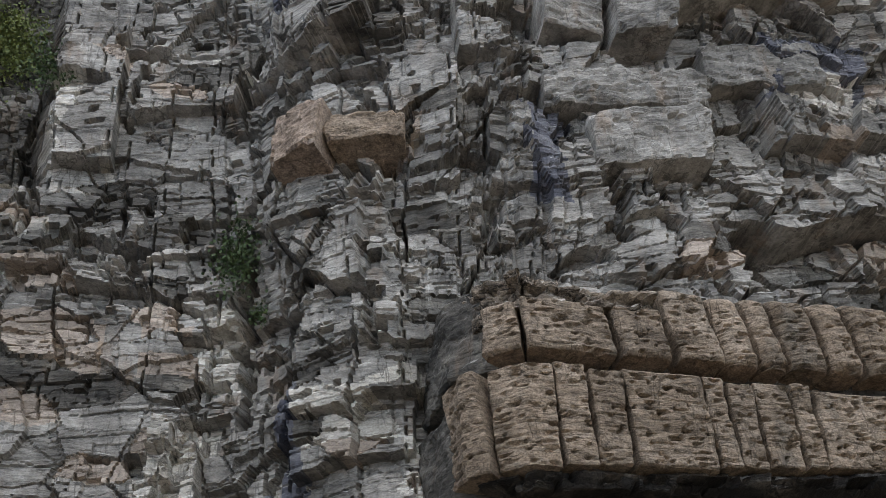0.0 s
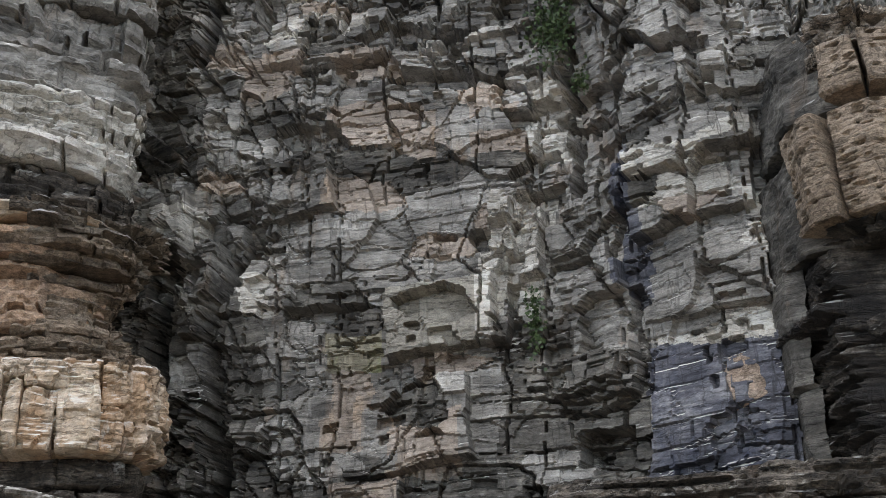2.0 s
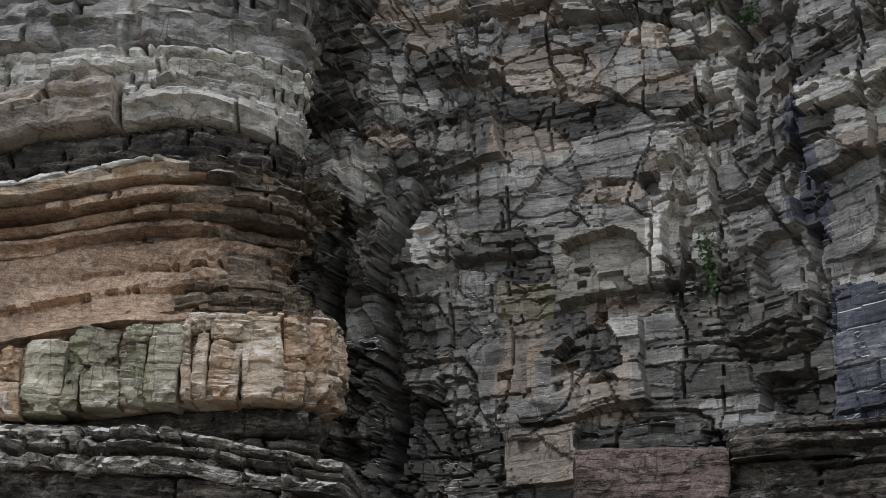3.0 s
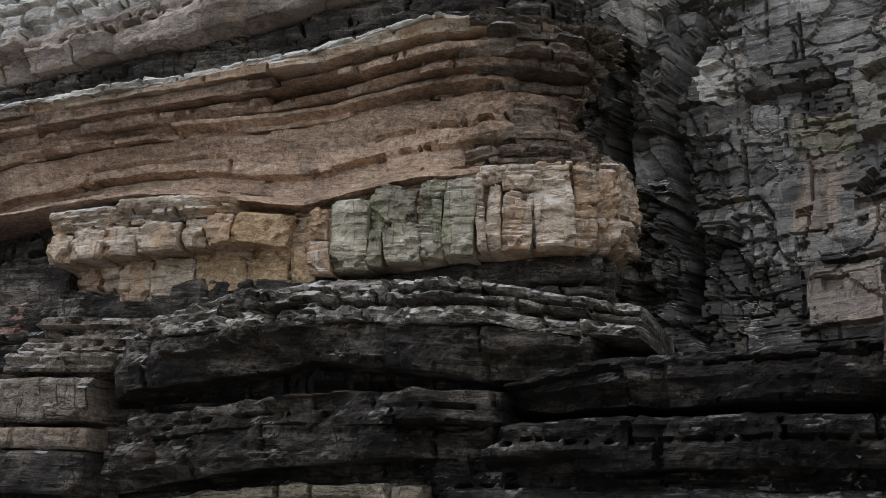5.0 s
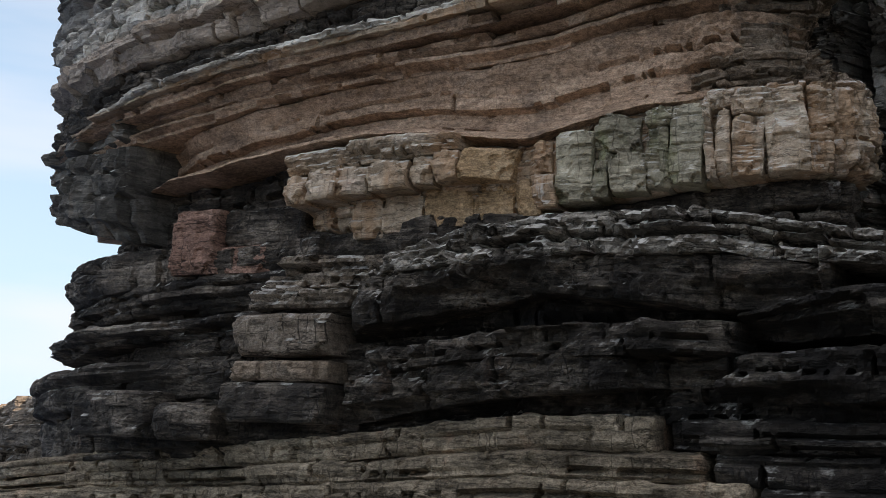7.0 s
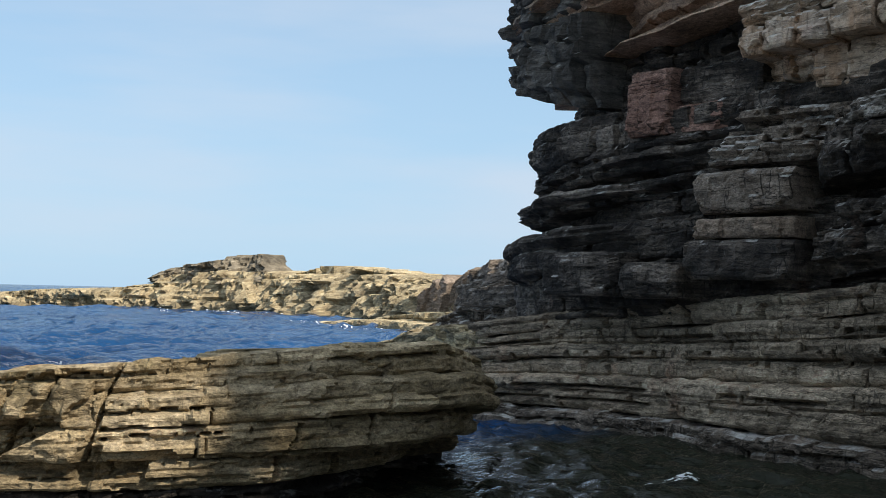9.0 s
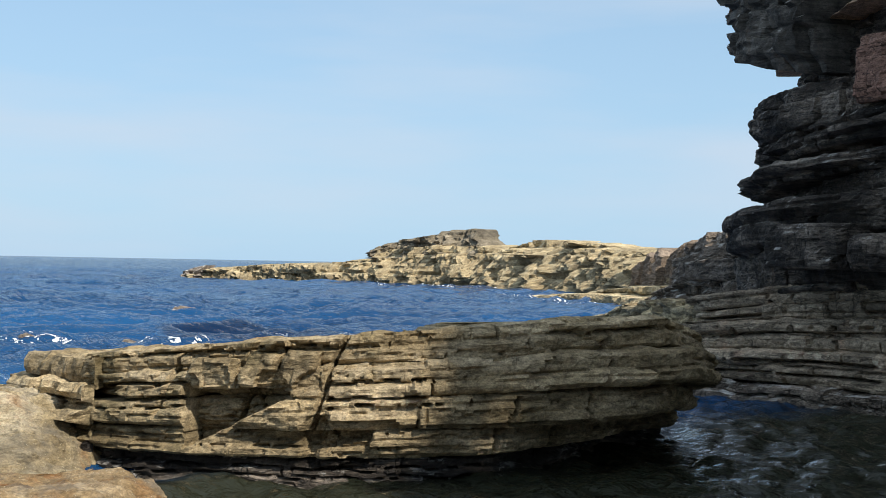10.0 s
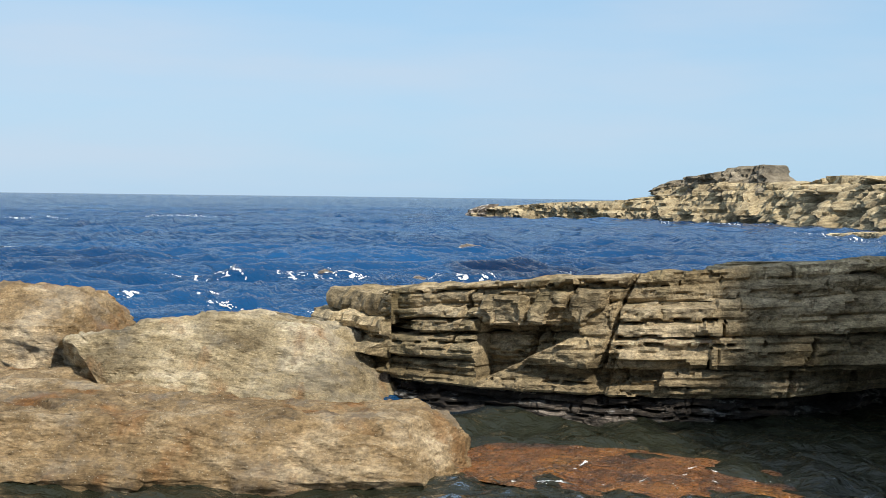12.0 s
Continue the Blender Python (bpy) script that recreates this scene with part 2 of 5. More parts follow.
BOULDER = rock("yellow_boulder_sandstone", (0.12, 0.078, 0.038), (0.27, 0.19, 0.10), (0.50, 0.40, 0.26), stain=(0.24, 0.115, 0.04), stain_at=0.53, bump=1.0, lay=4.0, seam=0.1, relief=0.06, crack_shade=0.12, pits=0.5, mottle=0.5, dots=True)
PALE_BOULDER = rock("pale_yellow_boulder_sandstone", (0.15, 0.115, 0.065), (0.34, 0.275, 0.165), (0.56, 0.48, 0.34), stain=(0.24, 0.115, 0.04), stain_at=0.57, bump=1.0, lay=4.0, seam=0.1, relief=0.06, crack_shade=0.12, pits=0.5, mottle=0.5, dots=True)
OCHRE_FAR = rock("yellow_island_sandstone", (0.24, 0.185, 0.11), (0.40, 0.32, 0.19), (0.54, 0.45, 0.285), stain=(0.14, 0.12, 0.08), stain_at=0.6, lay=1.2, bump=0.6, crack_shade=0.4)
ISLE_CAP = rock("grey_brown_island_sandstone", (0.12, 0.098, 0.068), (0.22, 0.185, 0.13), (0.34, 0.29, 0.21), lay=1.2, bump=0.6, crack_shade=0.4)
SHELF = rock("weedy_brown_shelf", (0.05, 0.018, 0.004), (0.25, 0.090, 0.014), (0.40, 0.17, 0.03), rough=0.3, bump=1.0, gloss=0.8, stain=(0.03, 0.022, 0.01), stain_at=0.55, crack_shade=0.6)

water = Nodes("sea_water")
swell = water.noise(water.turned(-58, 0.4, 1.0), 0.8, 4, 0.55, 0.4)
chop = water.noise(water.turned(-58, 0.6, 1.0), 2.4, 5, 0.6, 0.6)
open_sea = water.ramp(water.noise(water.stretch(1, 1, 1), 0.05, 3), (0.35, (0.002, 0.032, 0.10)), (0.7, (0.005, 0.07, 0.195)))
# the sheltered pool is shallow over brown weed
w_x = water.tree.nodes.new("ShaderNodeSeparateXYZ")
water.link(water.geo.outputs["Position"], w_x.inputs[0])
pool = water.ramp(water.maths("ADD", water.maths("ADD", water.maths("MULTIPLY", w_x.outputs[0], 0.1), water.maths("MULTIPLY", w_x.outputs[1], -0.03)), 1.9), (0.05, 0.0), (0.4, 1.0))
w_body, w_skin, w_both, w_edge = (water.tree.nodes.new(n) for n in ("ShaderNodeBsdfDiffuse", "ShaderNodeBsdfGlossy", "ShaderNodeMixShader", "ShaderNodeFresnel"))
water.link(water.mix(pool, open_sea, (0.022, 0.025, 0.016)), w_body.inputs["Color"])
w_skin.inputs["Roughness"].default_value, w_edge.inputs["IOR"].default_value = 0.06, 1.333
ripple = water.noise(water.stretch(1, 1, 1), 7.0, 4, 0.6, 0.8)
water.bump(water.maths("MULTIPLY", water.mix(0.11, water.mix(0.35, swell, chop), ripple), water.maths("ADD", water.maths("MULTIPLY", pool, -0.08), 0.40)), 1.0, 1.0)
w_tilt = water.bsdf.inputs["Normal"].links[0].from_socket
for node in (w_body, w_skin, w_edge):
    water.link(w_tilt, node.inputs["Normal"])
calm_sheen = water.maths("ADD", water.maths("MULTIPLY", pool, 0.05), 0.95)
water.link(water.maths("MULTIPLY", w_edge.outputs[0], calm_sheen), w_both.inputs[0])
water.link(w_body.outputs[0], w_both.inputs[1]), water.link(w_skin.outputs[0], w_both.inputs[2])
water.link(w_both.outputs[0], water.tree.nodes["Material Output"].inputs["Surface"])
water.tree.nodes.remove(water.bsdf)
WATER = water.mat
foam = Nodes("sea_foam")
foam.link((0.75, 0.77, 0.77), foam.bsdf.inputs["Base Color"])
foam.bsdf.inputs["Roughness"].default_value = 0.7
FOAM = foam.mat


# ---- making rock ----
def hashed(i, j, seed):
    h = (i.astype(np.int64) * 374761393 + j.astype(np.int64) * 668265263 + seed * 1442695041) & 0xFFFFFFFF
    h = ((h ^ (h >> 13)) * 1274126177) & 0xFFFFFFFF
    return ((h ^ (h >> 16)) & 0xFFFF) / 65535.0


def value_noise(x, y, seed):
    """Smooth noise from -1 to 1."""
    i, j = np.floor(x), np.floor(y)
    u, v = x - i, y - j
    u, v = u * u * (3 - 2 * u), v * v * (3 - 2 * v)
    a, b, c, d = hashed(i, j, seed), hashed(i + 1, j, seed), hashed(i, j + 1, seed), hashed(i + 1, j + 1, seed)
    return 2 * ((a * (1 - u) + b * u) * (1 - v) + (c * (1 - u) + d * u) * v) - 1


def fbm(x, y, seed, octaves=4):
    total, amp = 0.0, 0.5
    for k in range(octaves):
        total = total + amp * value_noise(x * 2**k + 17.3 * k, y * 2**k - 9.1 * k, seed + k)
        amp *= 0.5
    return total


class Line:
    """A line in plan, rounded at its corners, walked with the rock face on its right-hand side."""

    def __init__(self, points, rounds=2):
        p = np.array(points, float)
        for _ in range(rounds):
            q = [p[0]]
            for a, b in zip(p[:-1], p[1:]):
                q += [a * 0.75 + b * 0.25, a * 0.25 + b * 0.75]
            p = np.array([*q, p[-1]])
        self.s = np.r_[0, np.cumsum(np.hypot(*np.diff(p, axis=0).T))]
        self.p = p

    def at(self, s):
        x, y = np.interp(s, self.s, self.p[:, 0]), np.interp(s, self.s, self.p[:, 1])
        e = 0.35
        tx = np.interp(s + e, self.s, self.p[:, 0]) - np.interp(s - e, self.s, self.p[:, 0])
        ty = np.interp(s + e, self.s, self.p[:, 1]) - np.interp(s - e, self.s, self.p[:, 1])
        k = np.hypot(tx, ty) + 1e-9
        return x, y, ty / k, -tx / k


def control(c, s):
    """A value along a line: a number, or pairs of (distance, value)."""
    if isinstance(c, (int, float)):
        return np.full(np.shape(s), float(c))
    a = np.array(c, float)
    return np.interp(s, a[:, 0], a[:, 1])


def mesh_object(name, verts, faces, mat, parent=None, tone=None, label=""):
    me = bpy.data.meshes.new(name)
    verts, faces = np.asarray(verts, np.float32), np.asarray(faces, np.int32)
    me.vertices.add(len(verts)), me.loops.add(faces.size), me.polygons.add(len(faces))
    me.vertices.foreach_set("co", verts.ravel())
    me.loops.foreach_set("vertex_index", faces.ravel())
    me.polygons.foreach_set("loop_start", np.arange(0, faces.size, faces.shape[1], dtype=np.int32))
    me.polygons.foreach_set("use_smooth", np.zeros(len(faces), bool))
    me.update(calc_edges=True)
    me.materials.append(mat)
    if tone is not None:
        me.attributes.new("tone", "FLOAT", "FACE").data.foreach_set("value", np.asarray(tone, np.float32))
    ob = new(name, me)
    if parent:
        ob.parent = parent
        ob.matrix_parent_inverse = parent.matrix_basis.inverted()
    if label:
        ob["label"] = label
    return ob


def empty(name, place, label, category, kind="", group=""):
    ob = new(name)
    ob.empty_display_size = 0.3
    ob.matrix_basis = Matrix.Translation(place)
    return tagged(ob, label, category, group, kind)


def grid_faces(rows, cols):
    i = np.arange(rows - 1)[:, None] * cols + np.arange(cols - 1)[None]
    return np.stack([i, i + 1, i + cols + 1, i + cols], -1).reshape(-1, 4)


def facets(S, Z, wide, tall, amp, tilt, seed):
    """Upright joint blocks that do not line up: how far each stands out, with its face a little turned."""
    col = np.floor(S / wide + 0.25 * value_noise(S * 0 + 3, Z * 0.4, seed + 9))
    up = Z / (tall * (0.6 + 0.8 * hashed(col, col * 0, seed + 1))) + 9 * hashed(col, col * 0, seed + 2)
    row = np.floor(up)
    fu, fv = S / wide - col - 0.5, up - row - 0.5
    a, b, c = hashed(col, row, seed + 3), hashed(col, row, seed + 4), hashed(col, row, seed + 5)
    return amp * (2 * a - 1) + tilt * ((2 * b - 1) * fu * wide + (2 * c - 1.2) * fv * tall)


def uneven_cells(u, wide, seed, key=0):
    """Cuts a line into uneven lengths: which one, the way from its middle, the way to its nearer end, and its length."""
    def cut(i):
        return (i + 0.8 * (hashed(i, i * 0 + key, seed) - 0.5)) * wide
    i = np.floor(u / wide)
    i = np.where(u < cut(i), i - 1, i)
    i = np.where(u >= cut(i + 1), i + 1, i)
    lo, hi = cut(i), cut(i + 1)
    return i, u - 0.5 * (lo + hi), np.minimum(u - lo, hi - u), hi - lo


def stones(A, B, wa, wb, seed):
    """Rows of uneven height along A, each cut along B at places of its own."""
    i, fa, da, ta = uneven_cells(A, wa, seed)
    j, fb, db, tb = uneven_cells(B + 37.0 * hashed(i, i * 0, seed + 1), wb * (0.55 + 0.9 * hashed(i, i * 0 + 1, seed + 1)), seed + 2, i)
    return i, j, fa, fb, da, db


def plates(A, B, wa, wb, amp, turn_a, turn_b, seed, gap=0.0, gap_wide=0.03, open_at=0.5):
    """Stones that stand proud or back with flat, turned faces and open joints."""
    i, j, fa, fb, da, db = stones(A, B, wa, wb, seed)
    h1, h2, h3, h4, h5 = (hashed(i, j, seed + k) for k in (3, 4, 5, 6, 7))
    o = amp * (2 * h1 - 1) + turn_a * (2 * h2 - 1) * np.clip(fa, -wa, wa) + turn_b * (2 * h3 - 1) * np.clip(fb, -wb, wb)
    if gap:
        w = gap_wide * (0.5 + h4)
        o = o - gap * (0.4 + h5) * (((da < w) & (h4 > open_at)) | ((db < w) & (h5 > open_at)))
    return o, i, j, h1


def shards(A, B, wa, wb, amp, turn, seed, gap=0.0, gap_wide=0.05, open_at=0.5):
    """Angular stones with flat, turned faces, of any outline: how far they stand out, which stone, and its chance number."""
    u, v = A / wa, B / wb
    i0, j0 = np.floor(u), np.floor(v)
    d1, d2 = np.full(np.shape(u), 9.0), np.full(np.shape(u), 9.0)
    ci, cj, fu, fv = i0 * 0, j0 * 0, u * 0, v * 0
    for di in (-1, 0, 1):
        for dj in (-1, 0, 1):
            i, j = i0 + di, j0 + dj
            du, dv = u - i - 0.08 - 0.84 * hashed(i, j, seed), v - j - 0.08 - 0.84 * hashed(i, j, seed + 1)
            d = np.maximum(np.abs(du + 0.25 * dv), np.abs(dv)) * 0.75 + 0.25 * (np.abs(du) + np.abs(dv))
            near = d < d1
            d2 = np.where(near, d1, np.minimum(d2, d))
            d1 = np.where(near, d, d1)
            ci, cj, fu, fv = np.where(near, i, ci), np.where(near, j, cj), np.where(near, du, fu), np.where(near, dv, fv)
    h1, h2, h3, h4 = (hashed(ci, cj, seed + k) for k in (3, 4, 5, 6))
    o = amp * (2 * h1 - 1) + turn * ((2 * h2 - 1) * fu * wa + (2 * h3 - 1.15) * fv * wb)
    if gap:
        o = o - gap * (0.4 + h4) * (d2 - d1 < gap_wide * (0.4 + 1.2 * h4)) * (h4 > open_at)
    return o, ci, cj, h1


def slab(name, line, s0, s1, bot, top, out, mat, seed, parent=None, layer=0.3, joint=0.8, cell=0.16, tilt=0.12, rough=0.05, crack=0.08, soft=0.05,
         ledge=0.08, broad=0.12, depth=2.0, res=0.055, prof=None, warp=0.05, pits=0.0, form=None, under=0.0, under_by=0.3, more=1.0, cap=0.0, slip=0.0, uneven=0.6, wide=0.042, label=""):
    """One bed of rock along a line: a face split by partings and joints into stones that stand proud or back, with its top and underside."""
    rng = np.random.default_rng(seed)
    ns = max(6, int((s1 - s0) / res))
    s = np.linspace(s0, s1, ns)
    zb, zt = control(bot, s), control(top, s)
    edge = 0.5 * min(0.16, 0.14 * float(np.mean(zt - zb)))
    zb, zt = zb + edge * fbm(s * 1.1, s * 0 + 3, seed + 5), zt + edge * fbm(s * 1.1, s * 0 + 7, seed + 6)
    tall = float(np.mean(zt - zb))
    nv = max(4, int(tall / res))
    v = np.linspace(0, 1, nv)
    S, V = np.meshgrid(s, v)
    Z = zb[None] + (zt - zb)[None] * V
    ws = S + warp * (2 * fbm(S * 0.9, Z * 1.3, seed + 1) + fbm(S * 5, Z * 5, seed + 2, 3))
    wz = V * tall + warp * (0.8 * fbm(S * 0.5, Z * 0.9, seed + 3) + 0.5 * fbm(S * 4, Z * 6, seed + 4, 3))
    wz = wz + slip * (hashed(np.floor(S / 1.9 + 0.2 * value_noise(S, Z, seed + 50)), np.floor(Z / 2.3), 99) - 0.5)
    n_lay = max(1, int(round(tall / layer)))
    cuts = np.cumsum(np.exp(rng.normal(0, uneven, n_lay)))
    cuts = np.r_[0, cuts / cuts[-1] * tall]
    lay = np.clip(np.searchsorted(cuts, wz) - 1, 0, n_lay - 1)
    near_z = np.minimum(wz - cuts[lay], cuts[lay + 1] - wz)
    Out, Tone = np.zeros_like(S), np.zeros_like(S)
    for k in range(n_lay):
        m = lay == k
        if not m.any():
            continue
        thick = (cuts[k + 1] - cuts[k]) / layer
        step = joint * rng.uniform(0.7, 1.3) * min(2.2, 0.45 + 0.6 * thick)
        js = s0 - 1 + np.cumsum(rng.uniform(0.3, 1.7, int((s1 - s0 + 2) / step * 1.6) + 4) * step)
        c = np.clip(np.searchsorted(js, ws[m]), 1, len(js) - 1)
        mid = 0.5 * (js[c] + js[c - 1])
        r = rng.random((5, len(js)))
        near_s = np.minimum(ws[m] - js[c - 1], js[c] - ws[m])
        o = ledge * rng.normal() * (2.0 if rng.random() < 0.22 else 0.5) + cell * min(1.5, 0.4 + 0.6 * thick) * (r[0][c] ** 1.5 - 0.4) + tilt * (r[1][c] - 0.5) * 2 * (ws[m] - mid)
        o = o + tilt * (r[2][c] - 0.6) * 2 * (wz[m] - 0.5 * (cuts[k] + cuts[k + 1]))
        gap = crack * np.clip(1 - near_s / soft, 0, 1) * (0.2 + 1.2 * r[3][c]) + np.where((r[3][c] > 0.66) & (near_s < wide), 3.0 * crack, 0)
        Out[m], Tone[m] = o - gap, 0.5 + 0.6 * (r[4][c] - 0.5) + 0.10 * rng.normal()
    Out -= crack * np.clip(1 - near_z / soft, 0, 1) * 0.9 + 2.6 * crack * (near_z < 0.8 * wide) * (rng.random(n_lay) > 0.55)[lay] * (value_noise(S * 0.6, Z * 0, seed + 44) > -0.35)
    Out += rough * fbm(S * 3, Z * 4, seed + 8, 4) * 2 + 0.5 * rough * fbm(S * 9, Z * 13, seed + 18, 3) * 2
    Out *= control(more, s)[None]
    Out += broad * fbm(S * 0.45, Z * 0.3, seed + 9, 3) * 2
    if form:
        Out += form(S + 0.06 * fbm(S * 2.5, Z * 2.5, 77, 3), Z)
    if pits:
        for w, h, k in ((0.34, 0.12, 3), (0.2, 0.08, 13)):
            i, j = np.floor(S / w + 0.5 * (np.floor(Z / h) % 2)), np.floor(Z / h)
            a, b, c = (hashed(i, j, seed + k + q) for q in (0, 1, 2))
            d = np.hypot((S / w + 0.5 * (j % 2) - i - 0.3 - 0.4 * a), (Z / h - j - 0.3 - 0.4 * b))
            Out -= pits * np.clip(1 - d / (0.2 + 0.25 * c), 0, 1) ** 0.5 * (hashed(i, j, seed + k + 5) > 0.45)
    if under:
        reach = under_by * (0.6 + 0.8 * (0.5 + 0.5 * value_noise(s * 0.7, s * 0, seed + 40)))
        Out -= under * np.clip(0.75 + 0.9 * value_noise(s * 0.45, s * 0 + 5, seed + 41), 0.05, 1.5)[None] * np.clip(1.25 - (Z - zb[None]) / reach[None], 0, 1) ** 0.5
    Out -= (depth * np.clip(1 - np.minimum(s - s0, s1 - s) / (4.5 * res), 0, 1) ** 2)[None]
    Out += control(out, s)[None]
    if prof:
        Out += control(prof, V)
    x, y, nx, ny = line.at(s)

    def row(o, z):
        return np.stack([x + nx * o, y + ny * o, z], -1)

    # top and underside run back from the face
    sets = []
    for back in (depth, 0.5, 0.2, 0.06):
        sets.append(row(Out[0] - back, Z[0] - 0.04 * fbm(s * 2, s * 0 + back, seed + 30) + 0.02 * min(1, back)))
    front = np.stack([x + nx * Out, y + ny * Out, Z], -1)
    tops = []
    for back in (0.05, 0.18, 0.4, 0.8, 1.4, 2.2, depth):
        if back <= depth:
            tops.append(row(Out[-1] - back, Z[-1] + 0.06 * fbm(s * 1.8, s * 0 + 5 * back, seed + 31) * 2 + (0.012 + cap) * min(3, back)))
    rows = np.concatenate([np.array(sets), front, np.array(tops)])
    tone = np.concatenate([np.repeat(Tone[:1], 4, 0), Tone, np.repeat(Tone[-1:], len(tops), 0)])
    return mesh_object(name, rows.reshape(-1, 3), grid_faces(*rows.shape[:2]), mat, parent, tone[:-1, :-1].ravel(), label)


def block(name, line, s0, s1, bot, top, out, mat, seed, parent, depth=1.2, res=0.05, rough=0.04, round_by=0.035, pits=0, bedded=0.0, yaw=0.0, lean=0.0, skew=0.0, peak=0.0, label=""):
    """A single stone set in a face: an uneven box with worn edges and a pitted or bedded front."""
    rng = np.random.default_rng(seed)
    wide, tall = s1 - s0, top - bot
    nu, nv = max(5, int(wide / res)), max(5, int(tall / res))
    U, V = np.meshgrid(np.linspace(0, 1, nu), np.linspace(0, 1, nv))
    du, dv = np.minimum(U, 1 - U) * wide, np.minimum(V, 1 - V) * tall
    S, Z = s0 + U * wide, bot + V * tall
    S = S + skew * (V - 0.5) * tall + 0.06 * fbm(Z * 1.3, 3 * np.round(U), seed + 2)
    Z = Z + 0.05 * fbm(S * 1.3, 3 * np.round(V), seed + 3) + peak * (U - 0.5) * wide
    Out = rough * 2 * fbm(S * 2.2, Z * 2.6, seed, 4) + 0.5 * rough * fbm(S * 9, Z * 12, seed + 1, 3)
    if not pits:
        Out += facets(S + 0.05 * fbm(S * 3, Z * 3, seed + 5), Z, 0.42, 0.3, 0.5 * rough + 0.01, 0.16, seed + 6)
        chip = np.hypot(du, dv) < 0.28 * hashed(np.round(U) + 2 * np.round(V), np.round(V), seed + 8)
        Out -= 0.12 * chip
    for d in (du, dv):
        Out -= 0.9 * round_by * np.clip(1 - d / round_by, 0, 1) ** 2
    if bedded:
        Out -= bedded * np.clip(1 - 5 * np.abs(value_noise(S * 0.8, Z * 8, seed + 7)), 0, 1)
    for _ in range(int(pits * wide * tall)):
        a, b, w, h, d = rng.uniform(s0, s1), rng.uniform(bot, top), rng.uniform(0.03, 0.13), rng.uniform(0.018, 0.04), rng.uniform(0.06, 0.16)
        Out -= d * np.clip(1.3 - np.hypot((S - a) / w, (Z - b) / h), 0, 1)
    Out = Out + out + yaw * (S - 0.5 * (s0 + s1)) + lean * (Z - 0.5 * (bot + top))
    x, y, nx, ny = line.at(S)
    front = np.stack([x + nx * Out, y + ny * Out, Z], -1)
    verts = [front.reshape(-1, 3)]
    faces = [grid_faces(nv, nu)]
    ring = [(0, j) for j in range(nu)] + [(i, nu - 1) for i in range(1, nv)] + [(nv - 1, j) for j in range(nu - 2, -1, -1)] + [(i, 0) for i in range(nv - 2, 0, -1)]
    ri, rj = np.array(ring).T
    base, nrm = front[ri, rj], np.stack([nx[ri, rj], ny[ri, rj], 0 * nx[ri, rj]], -1)
    prev, count, m = ri * nu + rj, nu * nv, len(ring)
    for back in (0.12, 0.4, depth):
        wob = 0.03 * np.stack([fbm(base[:, 0] * 2 + back, base[:, 2] * 2, seed + 60 + k) for k in range(3)], -1)
        verts.append(base - nrm * back + wob)
        cur = count + np.arange(m)
        faces.append(np.stack([np.roll(prev, -1), prev, cur, np.roll(cur, -1)], -1))
        prev, count = cur, count + m
    faces = np.concatenate(faces)
    return mesh_object(name, np.concatenate(verts), faces, mat, parent, rng.uniform(0.3, 0.75) + 0.15 * rng.standard_normal(len(faces)) * (np.arange(len(faces)) % 7 == 0), label)


# ---- plan ----
LEDGE_LINE = Line([(-22, 44), (-15.5, 32.5), (-12.9, 28.0), (-9, 27.2), (-6.3, 26.0), (-4.1, 24.0), (0, 22.0), (5, 20.0), (10, 17.8), (14, 14), (22, 7), (32, 0)])
HEAD = Line([(-15.5, 46), (-12.4, 33), (-10.7, 27.5), (-4, 24.6), (2, 22.4), (6.3, 20.8), (7.8, 23), (8.0, 27)])
BACK = Line([(5, 29), (6.8, 24.9), (13.6, 19.8), (14.8, 17.6), (16.1, 15.0), (24.4, 8.9), (39.5, -1.4)])
TERRACE = Line([(-6, 25.2), (-2.9, 23.2), (3, 20.6), (8, 18.5), (12, 16.5), (14.6, 13.2), (22, 7.5), (32, 0.5)])
PILLAR = Line([(17.4, 16.4), (16.0, 14.6), (14.6, 12.2), (17, 10.8), (22, 7.7), (30, 2.7)], 1)
LOW = Line([(-20, 22), (-17, 14), (-15, 11.3), (-12, 12.0), (-10, 12.9), (-8.6, 14.4), (-7.7, 16.6), (-8.3, 19), (-11, 23), (-16, 27)])
ISLE = Line([(-136, 122), (-112, 132), (-84, 128), (-60, 112), (-45, 100)])
REAR = Line([(43, -6), (38, -14), (24, -26), (4, -32), (-14, -34)])


# ---- the sea ----
def wave(X, Y):
    """Height of the sea: long crests in the open, small chop in the sheltered pool."""
    calm = 1 / (1 + np.exp(np.clip((X * 0.6 + Y * 0.05 + 7.5) * 0.5, -30, 30)))
    u, v = -0.85 * X + 0.53 * Y, 0.53 * X + 0.85 * Y
    crest = 0.30 - np.abs(fbm(u * 0.42, v * 0.17, 91, 3)) * 1.6
    long = 0.30 - np.abs(fbm(u * 0.15, v * 0.06, 95, 3)) * 1.6
    z = calm * (0.6 * long + 0.55 * crest + 0.42 * fbm(u * 1.3, v * 0.6, 75, 3))
    z = z + (1 - calm) * (0.03 * fbm(X * 0.4, Y * 0.5, 72, 2) + 0.18 * fbm(X * 1.3, Y * 1.7, 78, 2) + 0.07 * np.abs(fbm(X * 2.3, Y * 2.9, 81, 3)) + 0.16 * fbm(X * 2.9, Y * 3.4, 83, 2))
    return z * ((np.abs(X) < 210) & (np.abs(Y) < 240))


